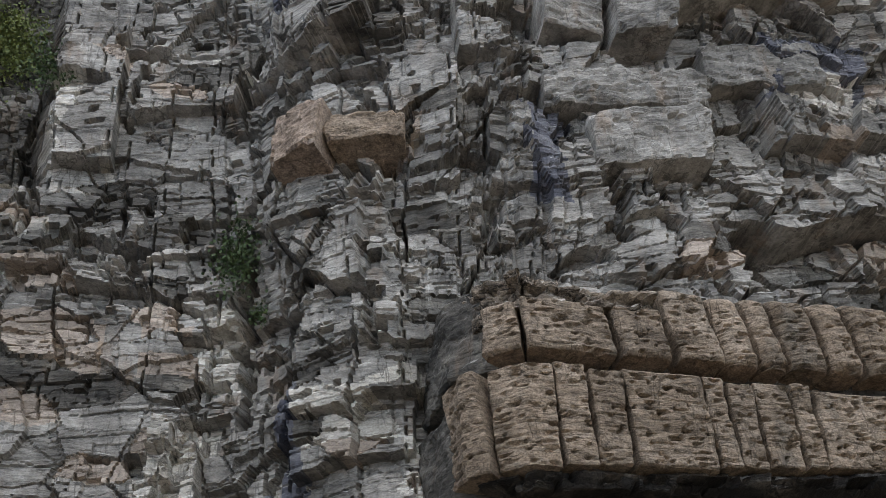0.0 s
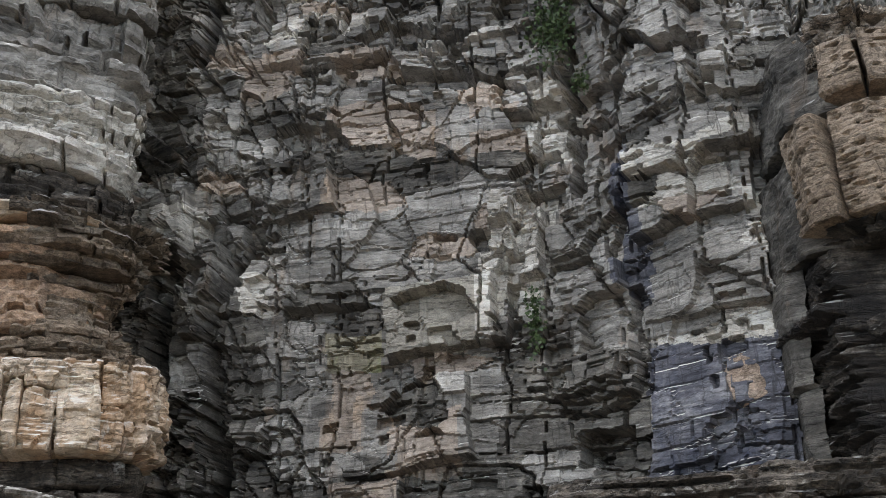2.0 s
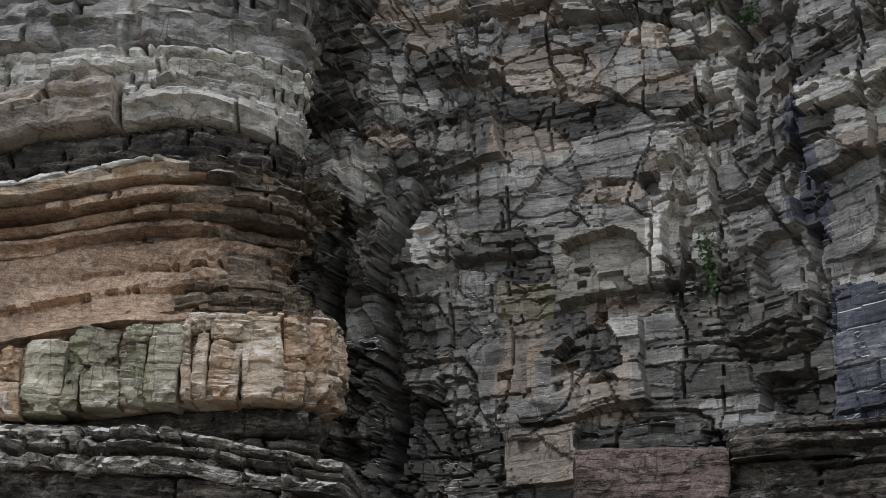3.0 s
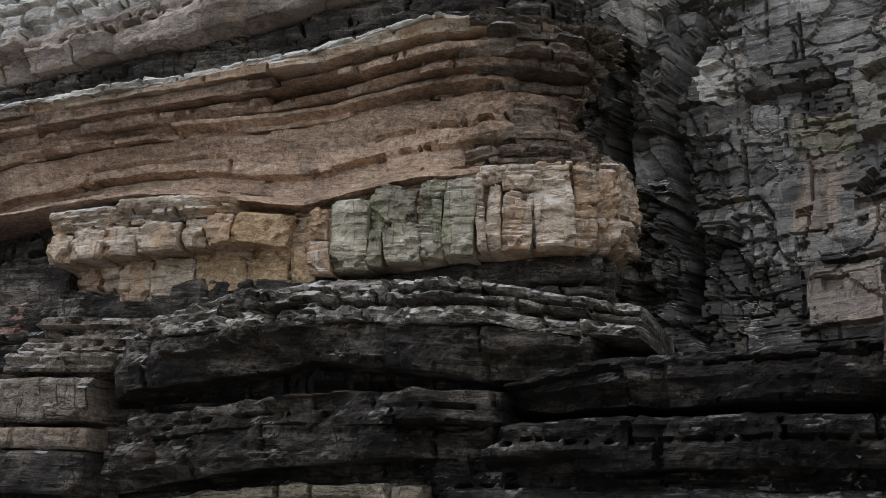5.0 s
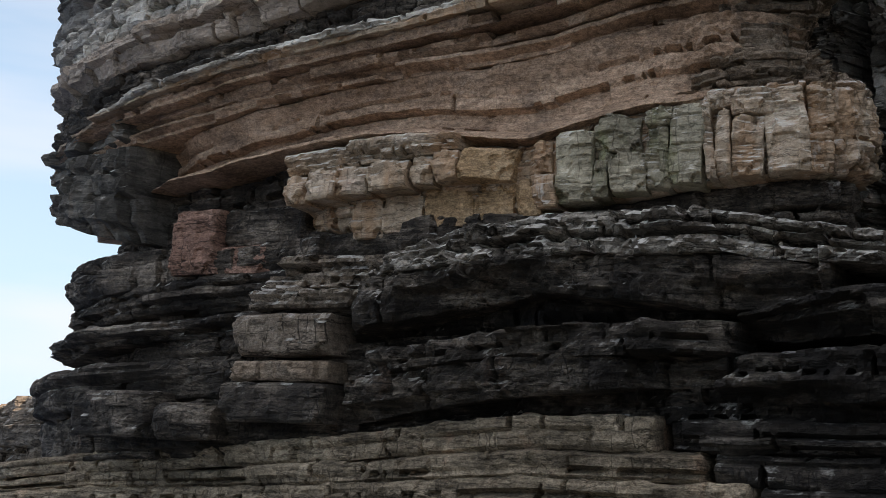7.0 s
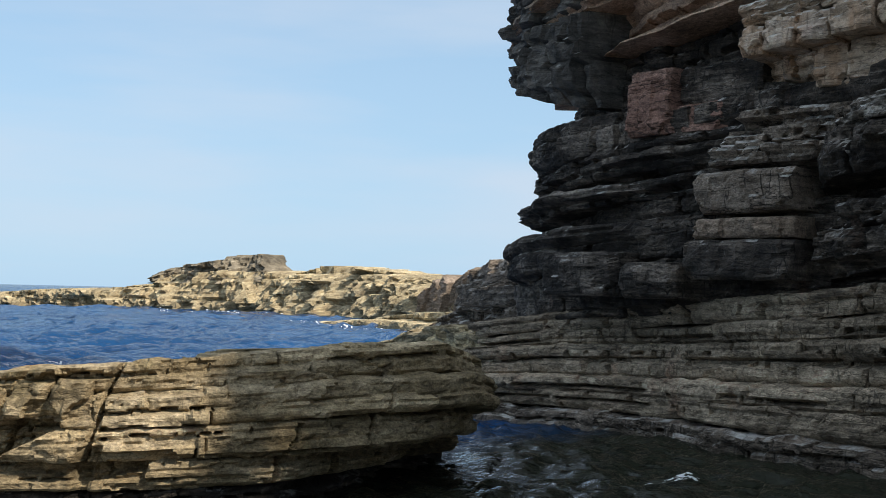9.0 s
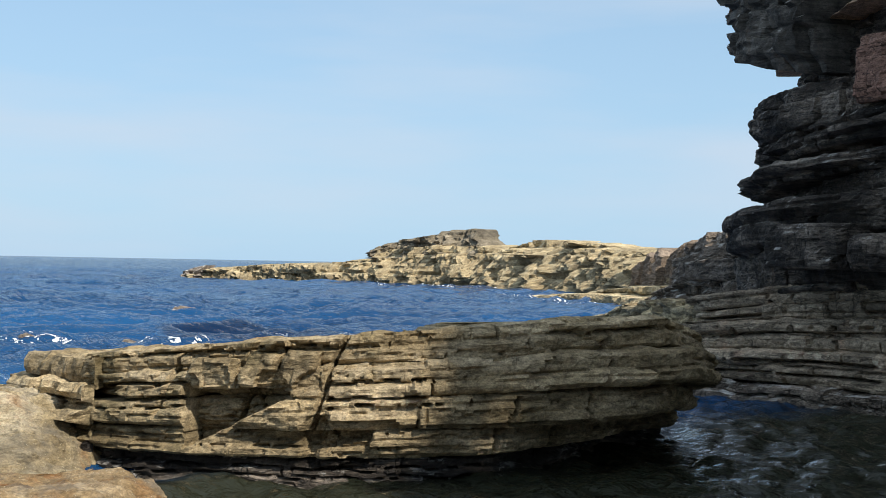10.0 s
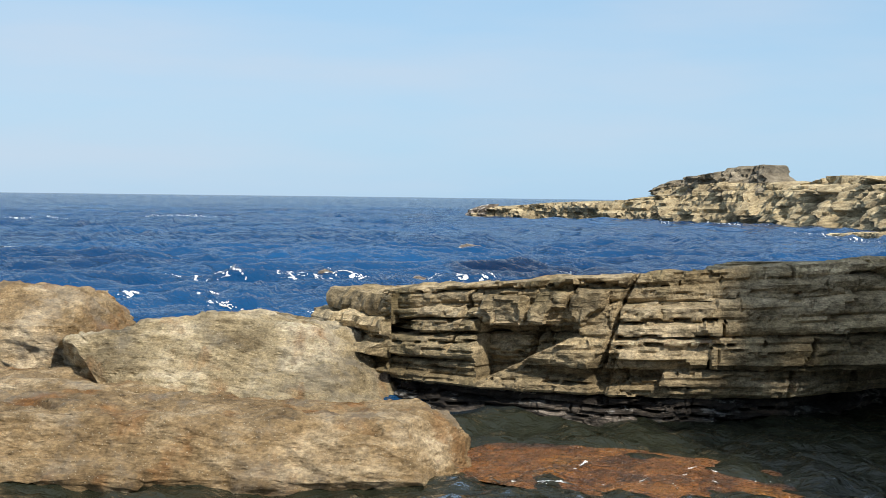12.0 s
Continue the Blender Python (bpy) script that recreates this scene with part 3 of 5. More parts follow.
def sea():
    # fine near the rocks, coarse towards the horizon
    xs = np.r_[-4000, -1500, -700, -350, np.linspace(-200, -60, 140), np.linspace(-59.5, -16, 180), np.linspace(-15.9, -1, 200), 4, 10, 24, 60, 200, 700, 1500, 4000]
    ys = np.r_[-4000, -1000, -200, -40, -6, 0, np.linspace(4, 30, 230), np.linspace(30.2, 60, 110), np.linspace(61, 240, 120), 350, 700, 1500, 4000]
    X, Y = np.meshgrid(xs, ys)
    ob = mesh_object("water", np.stack([X, Y, wave(X, Y)], -1).reshape(-1, 3), grid_faces(len(ys), len(xs)), WATER)
    ob.data.polygons.foreach_set("use_smooth", np.ones(len(ob.data.polygons), bool))
    tagged(ob, "deep blue choppy sea water reaching the horizon", "sea", kind="structure")


def froth(place, long, wide, turn, seed, cut=1.0):
    """A patch of broken white water lying on the sea."""
    fine = 0.014 if long < 4 else (0.03 if long < 13 else 0.09)
    n, m = int(long / fine), int(wide / fine)
    U, V = np.meshgrid(np.linspace(-0.5, 0.5, n), np.linspace(-0.5, 0.5, m))
    c, q = math.cos(radians(turn)), math.sin(radians(turn))
    X, Y = place[0] + U * long * c - V * wide * q, place[1] + U * long * q + V * wide * c
    fade = np.clip((1 - 4 * U**2) * (1 - 4 * V**2) * 1.6, 0, 1)
    keep = np.abs(fbm(U * long * 1.1, V * wide * 2.2, seed, 4)) < cut * 0.05 * fade * (1 + 2.5 * np.clip(fbm(U * long * 0.5, V * wide, seed + 9, 3), 0, 1)) + 0.10 * np.clip(fbm(U * long * 0.4 + 5, V * wide * 0.8, seed + 6, 3), 0, 1) * fade * cut
    Z = wave(X, Y) + (0.08 if long < 4 else 0.03) + 0.05 * fbm(X * 3, Y * 3, seed + 4, 3)
    keep = keep & (fbm(U * long * 4, V * wide * 6, seed + 12, 3) > -0.12) & (fbm(U * long * 16, V * wide * 22, seed + 13, 2) > -0.2)
    f = grid_faces(m, n)[keep[:-1, :-1].ravel()]
    if len(f):
        tagged(mesh_object("sea_foam", np.stack([X, Y, Z], -1).reshape(-1, 3), f, FOAM), "white broken foam on the water beside the rocks", "sea foam", kind="stuff")


sea()

# ---- ledge at the water ----
shore_ledge = empty("rock_ledge", (-4, 24.5, 0), "long olive-grey sandstone ledge of level beds at the water", "rock ledge", kind="structure")
LEDGE_TOP = [(0, 1.9), (13, 2.1), (18.7, 2.25), (21.6, 2.65), (24.2, 2.82), (28.8, 3.2), (32.8, 3.65), (36, 3.65), (70, 3.8)]
for k, (lo, hi, off) in enumerate(((-1.0, 0.14, 0.75), (0.14, 0.30, 0.5), (0.30, 0.44, 0.42), (0.44, 0.58, 0.25), (0.58, 0.70, 0.22), (0.70, 0.84, 0.05), (0.84, 1.0, 0.0))):
    b = [(s, z * lo if lo > 0 else lo) for s, z in LEDGE_TOP]
    t = [(s, z * hi) for s, z in LEDGE_TOP]
    # the right end's hollow: its shade is put into the black colour
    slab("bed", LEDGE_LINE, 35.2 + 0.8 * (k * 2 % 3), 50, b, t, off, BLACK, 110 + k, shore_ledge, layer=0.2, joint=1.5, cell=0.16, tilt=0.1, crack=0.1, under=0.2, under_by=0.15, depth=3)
    slab("bed", LEDGE_LINE, 18.2 + 0.12 * (k * 3 % 4), 35.4 + 0.8 * (k * 2 % 3), b, t, off, LEDGE if k else DARK_BLOCK, 100 + k, shore_ledge, layer=0.22, joint=1.5, cell=0.09, tilt=0.09, ledge=0.04, crack=0.09, soft=0.04, under=0.08, under_by=0.1, depth=1.5 if k < 6 else 6.0)

# ---- dark terrace ----
terrace = empty("rock_terrace", (4, 20, 3.6), "dark sandstone terrace of thick undercut beds", "rock terrace", kind="structure")


def worn(S, Z):
    return facets(S, Z, 1.5, 0.8, 0.10, 0.22, 41) + facets(S, Z, 0.45, 0.3, 0.05, 0.3, 47)


dark = dict(parent=terrace, crack=0.10, soft=0.06, rough=0.09, warp=0.1, form=worn)
# black beds carry the shade of the gaps and hollow in their colour
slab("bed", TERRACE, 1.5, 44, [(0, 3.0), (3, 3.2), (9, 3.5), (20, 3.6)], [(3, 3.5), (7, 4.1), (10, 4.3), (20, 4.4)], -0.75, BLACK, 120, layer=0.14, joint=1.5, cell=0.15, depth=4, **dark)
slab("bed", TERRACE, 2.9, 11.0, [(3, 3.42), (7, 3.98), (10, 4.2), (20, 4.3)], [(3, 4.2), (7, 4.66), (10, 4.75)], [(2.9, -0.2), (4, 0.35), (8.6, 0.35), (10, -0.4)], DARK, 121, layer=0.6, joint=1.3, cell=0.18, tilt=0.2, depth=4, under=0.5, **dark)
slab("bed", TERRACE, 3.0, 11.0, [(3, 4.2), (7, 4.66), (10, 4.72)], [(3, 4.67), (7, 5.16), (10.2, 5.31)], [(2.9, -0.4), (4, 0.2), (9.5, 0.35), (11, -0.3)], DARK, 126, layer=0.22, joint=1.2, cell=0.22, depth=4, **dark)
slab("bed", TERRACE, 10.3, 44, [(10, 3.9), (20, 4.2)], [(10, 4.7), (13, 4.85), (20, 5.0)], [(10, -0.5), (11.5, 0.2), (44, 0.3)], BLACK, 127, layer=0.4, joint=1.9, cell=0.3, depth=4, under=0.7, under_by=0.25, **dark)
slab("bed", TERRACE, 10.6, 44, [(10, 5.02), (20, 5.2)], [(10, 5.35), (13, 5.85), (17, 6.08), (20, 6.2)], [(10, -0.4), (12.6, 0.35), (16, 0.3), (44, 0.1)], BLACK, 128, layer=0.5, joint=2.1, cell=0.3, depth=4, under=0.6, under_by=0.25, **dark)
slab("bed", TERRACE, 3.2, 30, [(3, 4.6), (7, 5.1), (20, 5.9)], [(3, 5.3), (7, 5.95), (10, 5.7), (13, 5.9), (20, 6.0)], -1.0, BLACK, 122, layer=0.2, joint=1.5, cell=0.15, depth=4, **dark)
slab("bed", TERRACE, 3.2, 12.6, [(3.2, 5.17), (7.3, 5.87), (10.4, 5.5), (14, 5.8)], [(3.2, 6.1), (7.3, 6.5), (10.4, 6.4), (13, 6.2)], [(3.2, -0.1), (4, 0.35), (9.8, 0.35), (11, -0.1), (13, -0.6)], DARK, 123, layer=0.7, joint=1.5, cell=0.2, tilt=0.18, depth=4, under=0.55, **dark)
slab("bed", TERRACE, 3.5, 13.4, [(3.2, 6.1), (7.3, 6.5), (10.4, 6.4), (13, 6.2)], [(3.6, 6.75), (7.3, 7.3), (10.4, 7.2), (13, 6.8)], [(3.2, -0.5), (5, 0.1), (10, 0.15), (13, -0.5)], STREAKED, 129, layer=0.2, joint=0.8, cell=0.3, tilt=0.25, depth=4, pits=0.1, **dark)
slab("bed", TERRACE, 16.9, 44, [(17, 5.9), (20, 6.0)], [(17, 6.5), (20, 6.7), (30, 6.9)], [(16, -0.5), (18, 0.0), (44, 0.1)], DARK, 124, parent=terrace, layer=0.25, joint=1.8, cell=0.15, depth=5, pits=0.06)
slab("bed", TERRACE, 19.4, 44, [(17, 6.5), (20, 6.7), (30, 6.9)], [(17, 7.0), (20, 7.3), (30, 7.5)], [(16, 0.0), (44, 0.2)], DARK, 125, parent=terrace, layer=0.14, joint=2.2, cell=0.12, depth=5, pits=0.1)
block("slab_block", TERRACE, 17.05, 19.55, 5.6, 6.9, 0.45, MAROON, 130, terrace, rough=0.04, round_by=0.06, skew=0.1, depth=1.5)

# ---- headland ----
headland = empty("headland", (-2, 26, 2.8), "tall headland of bedded sandstone with an overhanging brow", "sea cliff", kind="structure")
WG_TOP = [(14, 8.3), (22.6, 8.85), (25, 9.2), (27, 9.38), (30.5, 9.05), (33, 9.55), (34.6, 9.78), (36.6, 10.0), (44, 10.2)]
WG_BOT = [(14, 7.0), (20, 7.3), (25, 7.6), (27.1, 7.29), (30.6, 7.63), (34.1, 8.02), (37, 8.19), (44, 8.4)]
GUANO = [(14, 9.9), (20.5, 10.55), (23.8, 11.25), (27.1, 11.55), (30.8, 12.05), (33.8, 12.75), (38, 12.9), (44, 13)]
B2 = [(14, 10.7), (23, 11.8), (29.5, 12.94), (31.7, 13.47), (33.9, 14.0), (36, 13.8), (44, 14)]
B3 = [(14, 12.4), (23, 13.5), (29.3, 14.81), (34.7, 15.54), (44, 16)]
def brow(S, Z):
    return facets(S, Z, 1.7, 2.6, 0.18, 0.14, 31) + facets(S, Z, 0.8, 0.9, 0.10, 0.15, 37) + np.clip((Z - 16) * 0.05, 0, 1)


left = dict(parent=headland, depth=4, crack=0.1, soft=0.06, rough=0.06)
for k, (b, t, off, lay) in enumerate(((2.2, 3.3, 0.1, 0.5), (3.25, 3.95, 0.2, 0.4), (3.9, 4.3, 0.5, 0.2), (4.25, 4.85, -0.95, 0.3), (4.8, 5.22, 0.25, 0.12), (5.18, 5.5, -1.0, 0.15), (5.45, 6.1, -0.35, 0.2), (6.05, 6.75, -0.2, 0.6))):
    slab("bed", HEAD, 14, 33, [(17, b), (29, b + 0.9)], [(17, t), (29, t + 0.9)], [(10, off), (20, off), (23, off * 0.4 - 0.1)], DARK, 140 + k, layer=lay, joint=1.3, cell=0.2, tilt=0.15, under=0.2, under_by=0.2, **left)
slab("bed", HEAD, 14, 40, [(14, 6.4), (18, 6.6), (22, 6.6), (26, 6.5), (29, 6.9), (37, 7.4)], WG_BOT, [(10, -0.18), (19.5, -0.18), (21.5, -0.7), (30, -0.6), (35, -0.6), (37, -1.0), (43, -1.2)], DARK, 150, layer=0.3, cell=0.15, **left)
# recess beside the rust blocks, its shade put into the dark colour
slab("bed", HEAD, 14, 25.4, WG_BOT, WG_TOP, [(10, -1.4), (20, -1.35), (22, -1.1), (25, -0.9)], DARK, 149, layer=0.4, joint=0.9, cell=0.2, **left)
slab("bed", HEAD, 24.9, 40, WG_BOT, WG_TOP, [(19.6, -1.2), (25, -0.9), (26.4, -0.35), (30.3, -0.35), (31.2, -0.1), (34.8, -0.1), (37, -0.6), (43, -0.7)], PALE, 151, layer=0.35, joint=0.6, cell=0.18, **left)
MID = [(float(a), float(0.42 * control(WG_TOP, a) + 0.58 * control(GUANO, a))) for a in np.linspace(12, 43, 32)]
slab("concave_bed", HEAD, 14, 36, WG_TOP, MID, [(20.5, -0.9), (22.6, -0.1), (24, 0.0), (33.2, 0.0), (34.4, -0.3), (36, -1.5)], TAN, 152, pits=0.02, layer=0.3, joint=9, cell=0.02, tilt=0.015, rough=0.025, ledge=0.015, broad=0.07, crack=0.03, soft=0.04, parent=headland, depth=4, more=[(32.5, 1), (34.0, 4.0), (43, 4.0)],
     prof=[(0, 0.15), (0.06, 0.05), (0.12, -0.2), (0.35, -0.45), (0.7, -0.5), (1, -0.25)])
for k, (lo, hi, off) in enumerate(((0.0, 0.12, 0.25), (0.12, 0.4, -0.4), (0.4, 0.55, -0.75), (0.55, 0.85, -0.95), (0.85, 1.0, -0.6))):
    b = [(a, z + lo * (float(control(MID, a)) - z)) for a, z in WG_TOP]
    t = [(a, z + hi * (float(control(MID, a)) - z)) for a, z in WG_TOP]
    slab("bed", HEAD, 33.1 + 0.33 * k, 40, b, t, [(33.6, 0.5 * off - 0.05), (34.6, 0.7 * off - 0.15), (36.8, off - 1.1), (43, off - 1.3)], BROWN, 670 + k, headland, layer=0.1, joint=1.6, cell=0.06, tilt=0.1, rough=0.05, ledge=0.05, crack=0.1, soft=0.05, depth=4, form=worn)
for k, (lo, hi, off) in enumerate(((0.0, 0.22, -0.15), (0.22, 0.4, 0.0), (0.4, 0.68, 0.15), (0.68, 0.84, 0.35), (0.84, 1.0, 0.5))):
    b = [(a, z + lo * (float(control(GUANO, a)) - z)) for a, z in MID]
    t = [(a, z + hi * (float(control(GUANO, a)) - z)) for a, z in MID]
    slab("bed", HEAD, 33.9 - 0.3 * (k % 3), 40, b, t, [(33.6, off), (34.4, off - 0.2), (36.8, off - 1.4), (43, off - 1.6)], BROWN if k < 3 else DARK_BLOCK, 680 + k, headland, layer=0.11, joint=1.4, cell=0.09, tilt=0.14, rough=0.06, ledge=0.07, crack=0.1, soft=0.05, depth=4, form=worn)
for k, (lo, hi, off) in enumerate(((0.0, 0.3, -0.12), (0.3, 0.55, 0.12), (0.55, 0.8, 0.38), (0.8, 1.0, 0.62))):
    b = [(a, z + lo * (float(control(GUANO, a)) - z)) for a, z in MID]
    t = [(a, z + hi * (float(control(GUANO, a)) - z)) for a, z in MID]
    slab("bed", HEAD, 14, 36, b, t, [(12, off), (33.0, off), (34.3, off - 0.35), (36, off - 1.7)], TAN if k < 3 else PALE, 650 + k, layer=0.1, joint=6, cell=0.05, tilt=0.05, rough=0.04, ledge=0.05, broad=0.08, crack=0.06, soft=0.04, parent=headland, depth=4, more=[(32.5, 1), (34.0, 2.2), (43, 2.2)])
slab("lip", HEAD, 19.5, 33.5, [(a, z - 0.07) for a, z in GUANO], [(a, z + 0.06) for a, z in GUANO], [(19, 0.5), (21, 0.72), (33.5, 0.7)], WHITE_STAINED, 659, headland, layer=0.07, joint=0.8, cell=0.16, rough=0.05, depth=2, res=0.04)
# the brow's shade is put into its colour with the darker grey
slab("bed", HEAD, 14, 20.7, [(10, 9.7), (15, 9.1), (17, 8.4), (18, 8.15), (19, 7.8), (20, 7.5), (20.7, 7.5)], GUANO, [(10, 0.25), (18.5, 0.3), (20.7, 0.2)], DARK_GREY, 153, layer=0.5, joint=0.8, cell=0.35, tilt=0.3, form=brow, under=0.4, **left)
# set-back band under the overhang, coloured dark for its shade
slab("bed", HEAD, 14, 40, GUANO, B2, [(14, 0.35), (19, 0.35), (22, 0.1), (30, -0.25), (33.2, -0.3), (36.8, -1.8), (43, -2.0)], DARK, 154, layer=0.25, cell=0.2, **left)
slab("bed", HEAD, 14, 32.4, B2, [(14, 11.5), (23, 12.6), (29.5, 13.9), (34, 14.75), (43, 15)], [(14, 0.7), (30, 0.7), (33.2, 0.5), (36.8, -1.6), (43, -1.9)], PINK, 155, layer=0.3, joint=0.9, cell=0.25, tilt=0.2, under=0.3, **left)
slab("bed", HEAD, 32.1, 40, B2, [(14, 11.5), (23, 12.6), (29.5, 13.9), (34, 14.75), (43, 15)], [(14, 0.7), (30, 0.7), (33.2, 0.5), (36.8, -1.6), (43, -1.9)], WHITE_STAINED, 158, layer=0.3, joint=0.6, cell=0.25, tilt=0.2, under=0.3, **left)
slab("bed", HEAD, 14, 40, [(14, 11.5), (23, 12.6), (29.5, 13.9), (34, 14.75), (43, 15)], B3, [(14, 0.7), (30, 0.55), (33.2, 0.4), (36.8, -1.7), (43, -2.0)], WHITE_STAINED, 156, layer=0.35, joint=0.55, cell=0.25, tilt=0.2, under=0.2, **left)


rng = np.random.default_rng(12)
step = 0.0
for k in range(9):
    rise = rng.uniform(0.9, 1.9)
    slab("bed", HEAD, 14, 40, [(a, z + step) for a, z in B3], [(a, z + step + rise) for a, z in B3], [(14, 0.5), (30, 0.2 + 0.3 * rng.normal()), (33, 0.2), (36.8, -1.9 + 0.2 * rng.normal()), (43, -2.1)], GREY, 160 + k, headland, layer=0.28, joint=0.8, cell=0.2, tilt=0.18,
         crack=0.1, under=0.35 * (k % 2), under_by=0.3, depth=4, res=0.08, form=brow)
    step += rise
# pale bed: its row of jointed stones
cuts = (30.7, 31.15, 31.9, 32.2, 32.9, 33.35, 34.0, 34.2, 34.48, 35.05, 35.8, 36.3)
for k, (a, b) in enumerate(zip(cuts[:-1], cuts[1:])):
    zb, zt = float(control(WG_BOT, a)) + 0.03, float(control(WG_TOP, a)) - 0.1
    mat = GREEN if 30.8 < a < 33.8 else PALE
    mid = zb + (zt - zb) * (0.5 + 0.35 * ((k * 37 % 10) / 10))
    if k % 4 == 1:
        mid = zt
    block("block", HEAD, a + 0.01, b - 0.01, zb, mid - 0.02, 0.20 + 0.03 * (k * 5 % 4) - 0.3 * max(0.0, a - 34.6), mat, 700 + k, headland, yaw=0.07 * ((k * 3 % 4) - 1.5), skew=0.08 * ((k % 3) - 1), rough=0.07, bedded=0.05, res=0.035, lean=0.06 * ((k * 2 % 3) - 1))
    if mid < zt - 0.1:
        block("block", HEAD, a - 0.16 * (k % 2), b - 0.1 + 0.12 * (k % 3), mid + 0.01, zt + 0.08 * (k % 2), 0.20 + 0.035 * ((k * 7 + 1) % 3) - 0.3 * max(0.0, a - 34.6), mat, 730 + k, headland, yaw=-0.06 * ((k % 3) - 1), rough=0.07, bedded=0.06, res=0.035, peak=0.12 * ((k * 2 % 3) - 1))
for k, (a, b) in enumerate(((25.2, 25.7), (25.75, 26.4), (26.45, 27.15), (27.2, 28.1), (28.15, 28.6), (28.65, 29.2))):
    block("block", HEAD, a, b, 7.95 + 0.06 * k, 8.55 + 0.06 * k, 0.42 + 0.06 * (k % 2), PALE, 760 + k, headland, rough=0.05, yaw=0.06)
slab("bed", HEAD, 25.1, 29.3, [(25, 8.55), (29.3, 8.9)], [(25, 8.95), (27, 9.25), (29.3, 9.2)], 0.35, PALE, 770, headland, layer=0.14, joint=0.5, cell=0.25, tilt=0.3, rough=0.06, depth=1.5, res=0.04)
block("block", HEAD, 29.25, 30.3, 8.25, 8.85, 0.35, OCHRE_FACE, 780, headland, skew=0.25, yaw=-0.3)
for k, (a, b) in enumerate(((26.6, 27.3), (27.35, 28.2), (28.25, 29.3), (29.35, 30.2), (30.2, 30.75))):
    block("block", HEAD, a, b, 7.25 + 0.08 * k, 8.05 + 0.06 * k, -0.15, OCHRE_FACE if k > 1 else PALE, 785 + k, headland, round_by=0.03, yaw=0.1 * (k - 2))
block("block", HEAD, 21.9, 23.1, 6.65, 8.1, -0.15, RUST, 790, headland, round_by=0.05, bedded=0.03)
block("block", HEAD, 23.1, 24.4, 6.65, 7.25, -0.35, RUST, 791, headland, round_by=0.05, bedded=0.03)
block("block", HEAD, 23.1, 25.2, 7.28, 8.1, -0.5, DARK, 792, headland, round_by=0.05, bedded=0.03)
block("block", HEAD, 24.35, 26.7, 4.75, 5.6, 0.85, DARK_BLOCK, 793, headland, round_by=0.14, rough=0.05, yaw=0.12, depth=2)
block("block", HEAD, 24.3, 26.85, 3.4, 4.2, 1.1, DARK, 794, headland, round_by=0.12, rough=0.06, yaw=0.12, depth=2)
block("block", HEAD, 24.4, 26.8, 4.22, 4.62, 0.95, BROWN, 795, headland, round_by=0.08, rough=0.05, yaw=0.1, depth=2)
block("block", HEAD, 22.6, 24.0, 3.0, 3.75, 0.95, DARK, 796, headland, round_by=0.15, rough=0.07, yaw=-0.1, depth=2)
block("block", HEAD, 20.2, 22.4, 3.0, 4.0, 0.85, DARK, 797, headland, round_by=0.12, rough=0.07, depth=2)
for k in range(3):
    slab("bed", HEAD, 24.3 + 0.3 * k, 28.2, 5.75 + 0.36 * k, 6.1 + 0.37 * k, 0.5 - 0.12 * k, DARK_BLOCK, 800 + k, headland, layer=0.1, joint=1.0, cell=0.15, rough=0.07, depth=2, warp=0.12)

# ---- back wall ----
back_wall = empty("cliff_wall", (14, 18, 4), "tall grey sandstone cliff wall of jointed beds, streaked with bird droppings", "sea cliff", kind="structure")


def inside(S, Z, s0, s1, z0, z1, dip=0.0):
    return (S > s0) & (S < s1) & (Z - dip * (S - s0) > z0) & (Z - dip * (S - s0) < z1)


CLEFTS = ((12.75, 0.34, 1.3, 5, 13.4), (6.35, 0.34, 1.0, 5, 30), (13.75, 0.26, 0.9, 14, 30), (19.2, 0.3, 0.9, 14, 30), (8.3, 0.16, 0.5, 12, 24), (4.9, 0.45, 1.2, 5, 22), (11.0, 0.16, 0.5, 13, 26), (16.9, 0.2, 0.7, 15, 30), (22.0, 0.25, 0.6, 16, 22), (14.95, 0.12, 0.5, 12, 18), (10.45, 0.1, 0.4, 17, 26), (25.9, 0.2, 0.6, 17, 24))
